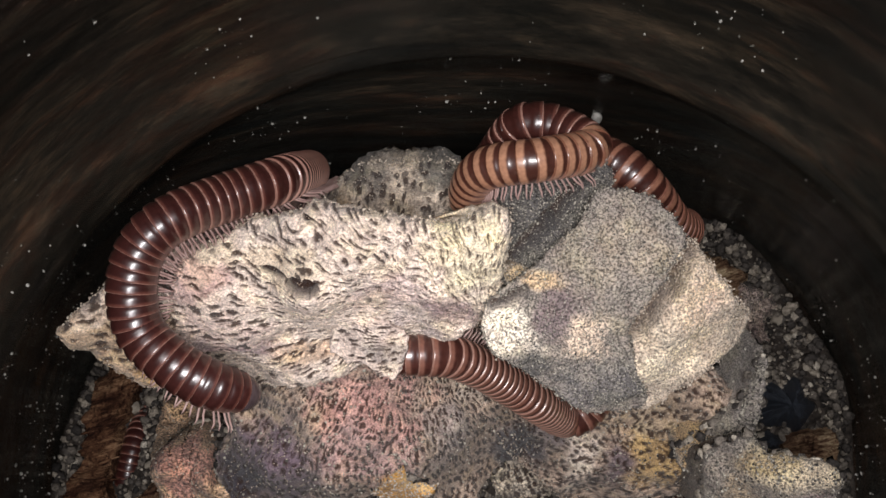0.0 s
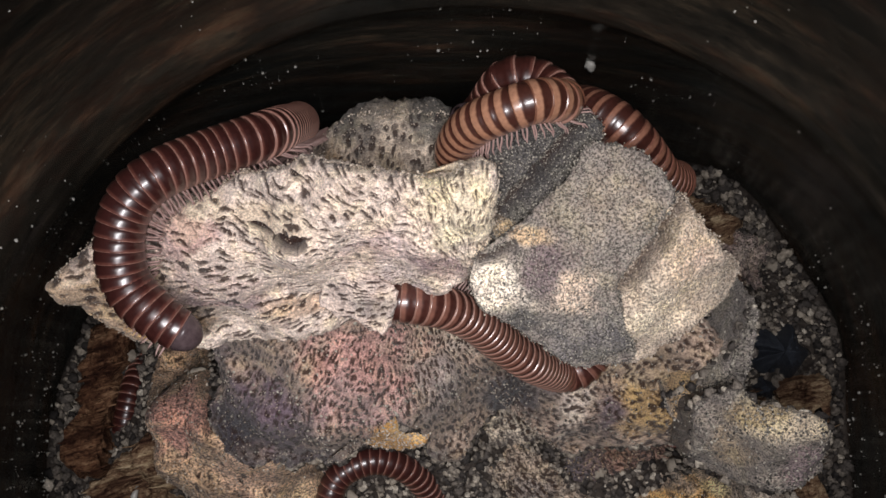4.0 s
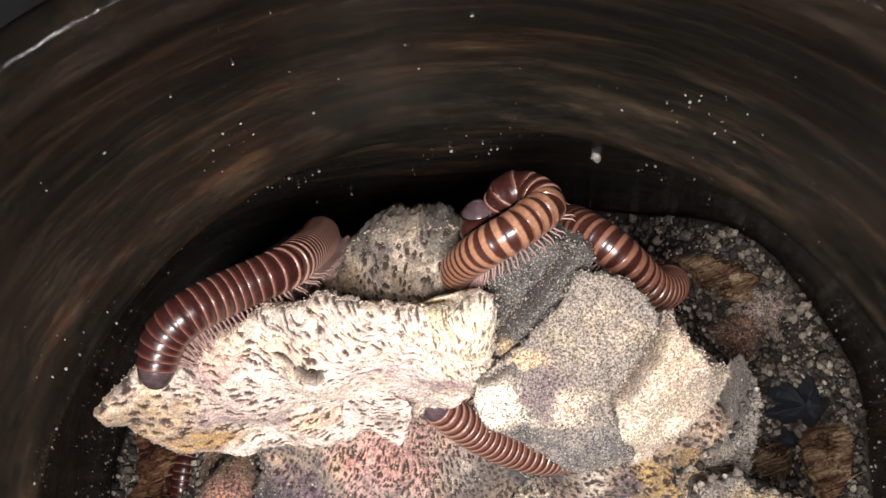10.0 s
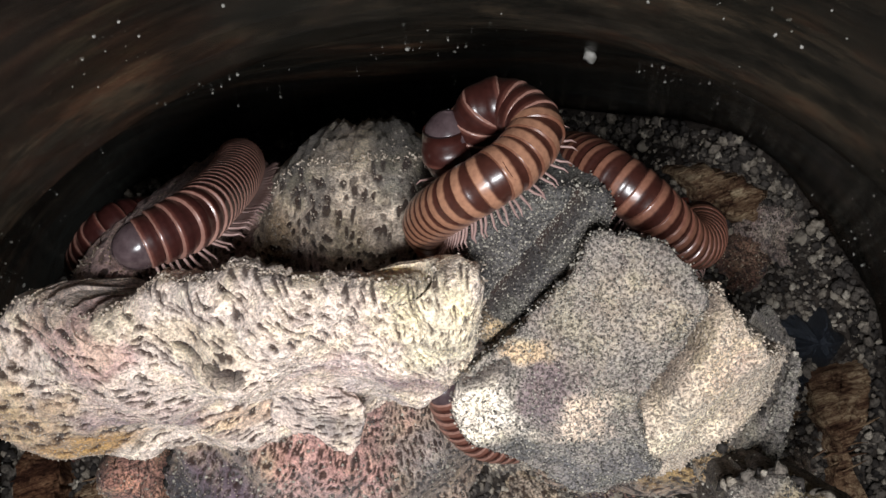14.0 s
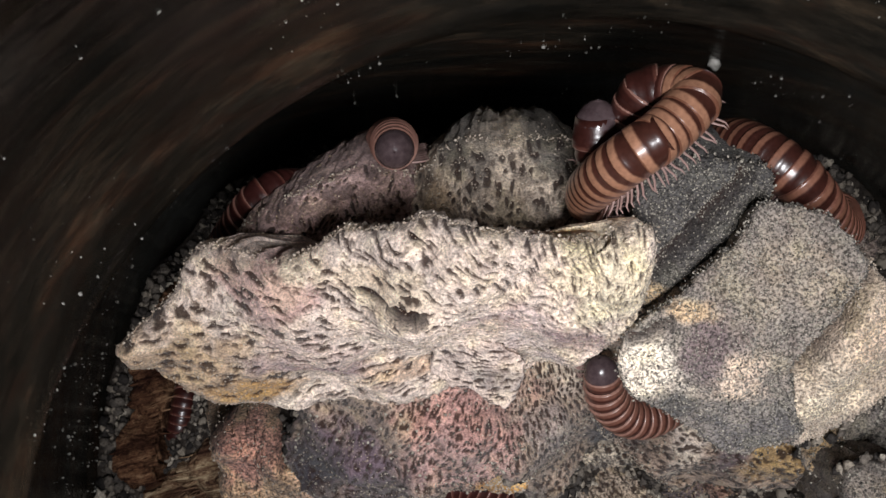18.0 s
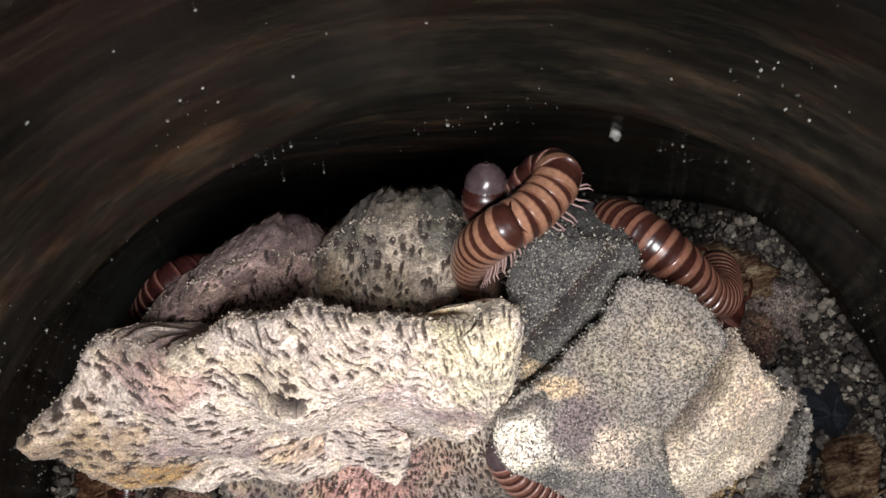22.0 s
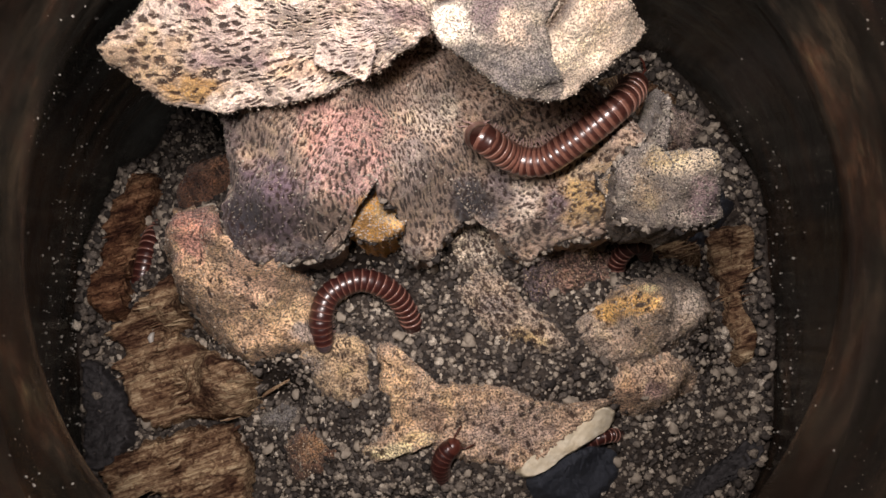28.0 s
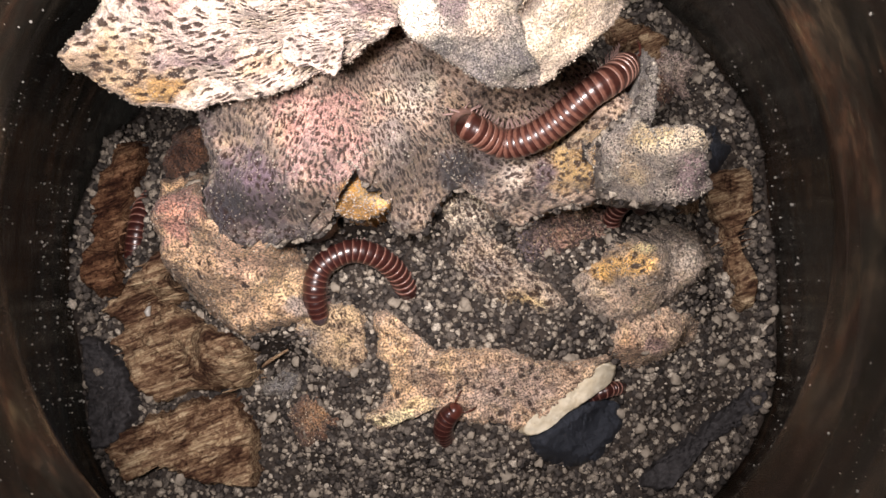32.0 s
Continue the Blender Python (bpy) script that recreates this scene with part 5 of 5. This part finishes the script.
sitter = Millipede("brown banded millipede clinging behind the grey lobe",
    [(0, [(13.5, 47, 126), (14.6, 45, 131.5), (16.0, 43.2, 134.2), (17.9, 41.5, 134.8), (19.8, 39.8, 133.6), (22.1, 38.5, 130.0), (24.3, 39.4, 125.4), (25.5, 42.5, 120)])],
    [(0, -1.5), (8, 0), (13, 1.0), (17, 1.8), (19, 2.5), (21, 3.8), (24, 6.0), (32, 7)], 26, 1.1, 4.3, BANDS, (0.45, 0.45, 0.77))
burrower = Millipede("maroon millipede slipping under the fungus lobe",
    [(0, [(-5.1, 26, 126.4), (-2.4, 26, 126.7), (0.6, 26.1, 125.8), (3.7, 25.8, 121.9), (6.8, 25.1, 117), (10, 24.1, 112.4), (13.7, 24, 103.1), (16.1, 24.6, 102.2), (18.1, 26.8, 102.6), (19.8, 29.4, 103.1)]),
     (3, [(-4.9, 26.4, 126.7), (-2, 26.4, 127.1), (1, 26.3, 125.7), (4.2, 25.9, 121.3), (7.1, 24.8, 116.1), (10.2, 23.7, 111.5), (14.2, 23.7, 103), (17, 24.4, 102.1), (19.1, 27.1, 102.7), (20.9, 29.9, 103.2)]),
     (6, [(-3.9, 27.5, 127.9), (-1, 26.9, 127.1), (2, 26.5, 125.1), (4.8, 25.6, 120.4), (7.8, 24.2, 115.1), (11, 22.9, 110.3), (14.7, 23, 102.9), (17.6, 24.1, 102.1), (19.9, 26.5, 102.5), (21.5, 29, 103)]),
     (8, [(-3, 27.1, 127.6), (-0.4, 26.7, 126.5), (2.3, 26.1, 124.3), (5.2, 25, 119.4), (8.2, 24.1, 114.3), (11.6, 23, 109.7), (15.2, 23.2, 102.9), (18, 24.5, 102.1), (20, 26.8, 102.6), (21.4, 29.3, 103.1)]),
     (9.5, [(-2, 27.6, 127.2), (0.5, 26.6, 123.7), (3, 25.6, 119.2), (6.1, 24.4, 114.5), (9.4, 23.4, 110), (12.9, 23.2, 102.9), (16.1, 23.7, 102), (18.7, 26, 102.4), (20.6, 28.7, 103), (21.8, 31.4, 103.5)]),
     (11, [(0.3, 28.8, 113.2), (1.9, 26.4, 110.7), (4.2, 24.2, 108.2), (7, 23.2, 106), (10.2, 23.1, 103.9), (12.9, 24, 103.1), (15.3, 25.8, 102.4), (17.4, 27.9, 102.8), (19.2, 30.4, 103.3), (20.7, 32.9, 103.8)]),
     (17, [(5.1, 28.6, 112.1), (5.7, 26.1, 109.6), (7.4, 24.2, 107.2), (9.8, 23.9, 105.1), (12.4, 24.9, 103.2), (14.5, 26.3, 102.5), (16.3, 28.3, 102.9), (17.7, 30.5, 103.3), (18.9, 32.8, 103.7), (20, 35, 104.2)]),
     (21, [(5.1, 25.4, 110.5), (6.5, 24, 108.2), (9.1, 23.2, 106), (11.8, 23.2, 104.9), (14.2, 24.4, 104.2), (16.4, 26.1, 103.5), (18.4, 28.1, 102.8), (19.9, 30.1, 103.2), (21.1, 32.3, 103.7), (22.3, 34.6, 104.1)]),
     (22.5, [(4.6, 27.3, 109.8), (6.4, 25.3, 107.4), (9.2, 23.3, 103.9), (12.4, 22.2, 100.7), (15.2, 22.5, 100.7), (17.5, 24.1, 102.1), (19.5, 26.1, 103.5), (21.2, 28, 104.9), (22.7, 30.3, 105.3), (24.3, 32.6, 105.8)]),
     (23.2, [(6.2, 27.8, 109.9), (7.5, 25.4, 106.9), (10.3, 23.1, 102.9), (13.7, 21.8, 100.6), (16.5, 22.6, 101.3), (18.9, 24.2, 103.1), (21, 26.2, 104.5), (23, 28.7, 105), (24.7, 31.2, 105.5), (26, 33.7, 106)]),
     (24.4, [(8.2, 30, 110.3), (8.9, 27.5, 106.8), (11.5, 24.9, 103.2), (14.9, 23.4, 99.9), (17.5, 24, 100.5), (19.9, 25.5, 102.3), (21.8, 27.5, 104.8), (23.6, 29.8, 106.2), (25.3, 32.4, 106.7), (26.7, 34.9, 107.2)]),
     (26.5, [(10.7, 30.5, 95.5), (9.2, 27.2, 102.5), (10.2, 26, 103.5), (14.1, 24.4, 100.6), (17.4, 23.6, 100.4), (19.8, 24.8, 102.2), (22.8, 26.1, 104.5), (26.2, 28.1, 106.4), (30.2, 31.2, 107.5), (32.7, 35, 105.2)]),
     (28, [(11.6, 30.3, 95.9), (10.1, 27, 102.9), (11.1, 25.8, 103.9), (15.1, 24.4, 100.6), (18.9, 23.8, 101), (22.1, 24.9, 103.2), (25.9, 26.9, 105.7), (29.7, 29.8, 107.3), (32.3, 33.7, 105), (34.6, 39, 100.9)]),
     (32, [(12.1, 29.1, 94.2), (10.6, 25.8, 101.2), (11.6, 24.6, 102.2), (15.6, 23, 99.8), (19.5, 23, 101.3), (23.4, 24.7, 103.2), (27.2, 27.1, 105.7), (30.8, 29.2, 106.1), (33.4, 32.3, 102.6), (36.1, 36.4, 97.3)])],
    [(0, 0), (32, 0)], 37, 1.08, 4.3, BROWN, (0.15, -0.85, 0.5))
arched = Millipede("maroon millipede arched on the soil pellets",
    [(0, [(-15.1, 7.0, 63.2), (-15.4, 10.8, 66.6), (-13.7, 14.6, 68.0), (-9.0, 16.6, 68.6), (-4.6, 15.6, 67.4), (-1.8, 13.4, 64.5), (-0.4, 11.2, 61), (0.2, 9.6, 57)])],
    [(0, 0.4), (32, 0)], 27, 1.12, 4.0, MAROON)
Millipede("maroon millipede half hidden under a bark strip", [(0, [(-50.8, 19.6, 44), (-50.4, 22.8, 47.2), (-49.6, 27, 48.8), (-48.9, 31, 48.4), (-48.2, 35, 45), (-47.3, 39, 39)])],
    [(0, 0), (32, 0)], 18, 1.15, 3.8, MAROON)
Millipede("small maroon millipede emerging from the soil", [(0, [(4.6, -14.0, 47.8), (4.1, -11.9, 53.7), (5.3, -9.8, 56.1), (7.7, -8.5, 57.0), (9.9, -8.3, 53.7)])],
    [(0, 0), (32, 0)], 12, 1.0, 3.5, MAROON)
Millipede("small maroon millipede curled among pellets", [(0, [(40, 22.4, 62), (38.6, 22.9, 66), (36.4, 22.4, 66.4), (34.8, 20.8, 63.5), (35, 18.6, 60.5), (36.2, 16.6, 57)])],
    [(0, 0), (32, 0)], 14, 1.0, 3.2, MAROON)
Millipede("small banded millipede peeking from under the rind", [(0, [(27.8, -7.7, 46.5), (29.7, -7.2, 48.1), (32.3, -6.7, 49.2), (34.6, -6.1, 47.8), (37, -5.9, 43.8)])],
    [(0, 0), (32, 0)], 11, 1.0, 2.6, MAROON)


def motions():
    seconds = [float(t) for t in range(33)]
    climber.key(seconds)
    coiled.key(seconds)
    burrower.key(seconds)
    sitter.key([0.0, 4.0, 8.0, 11.0, 13.0, 17.0, 19.0, 21.0, 24.0, 28.0, 32.0])
    arched.key([0.0, 16.0, 32.0])


motions()
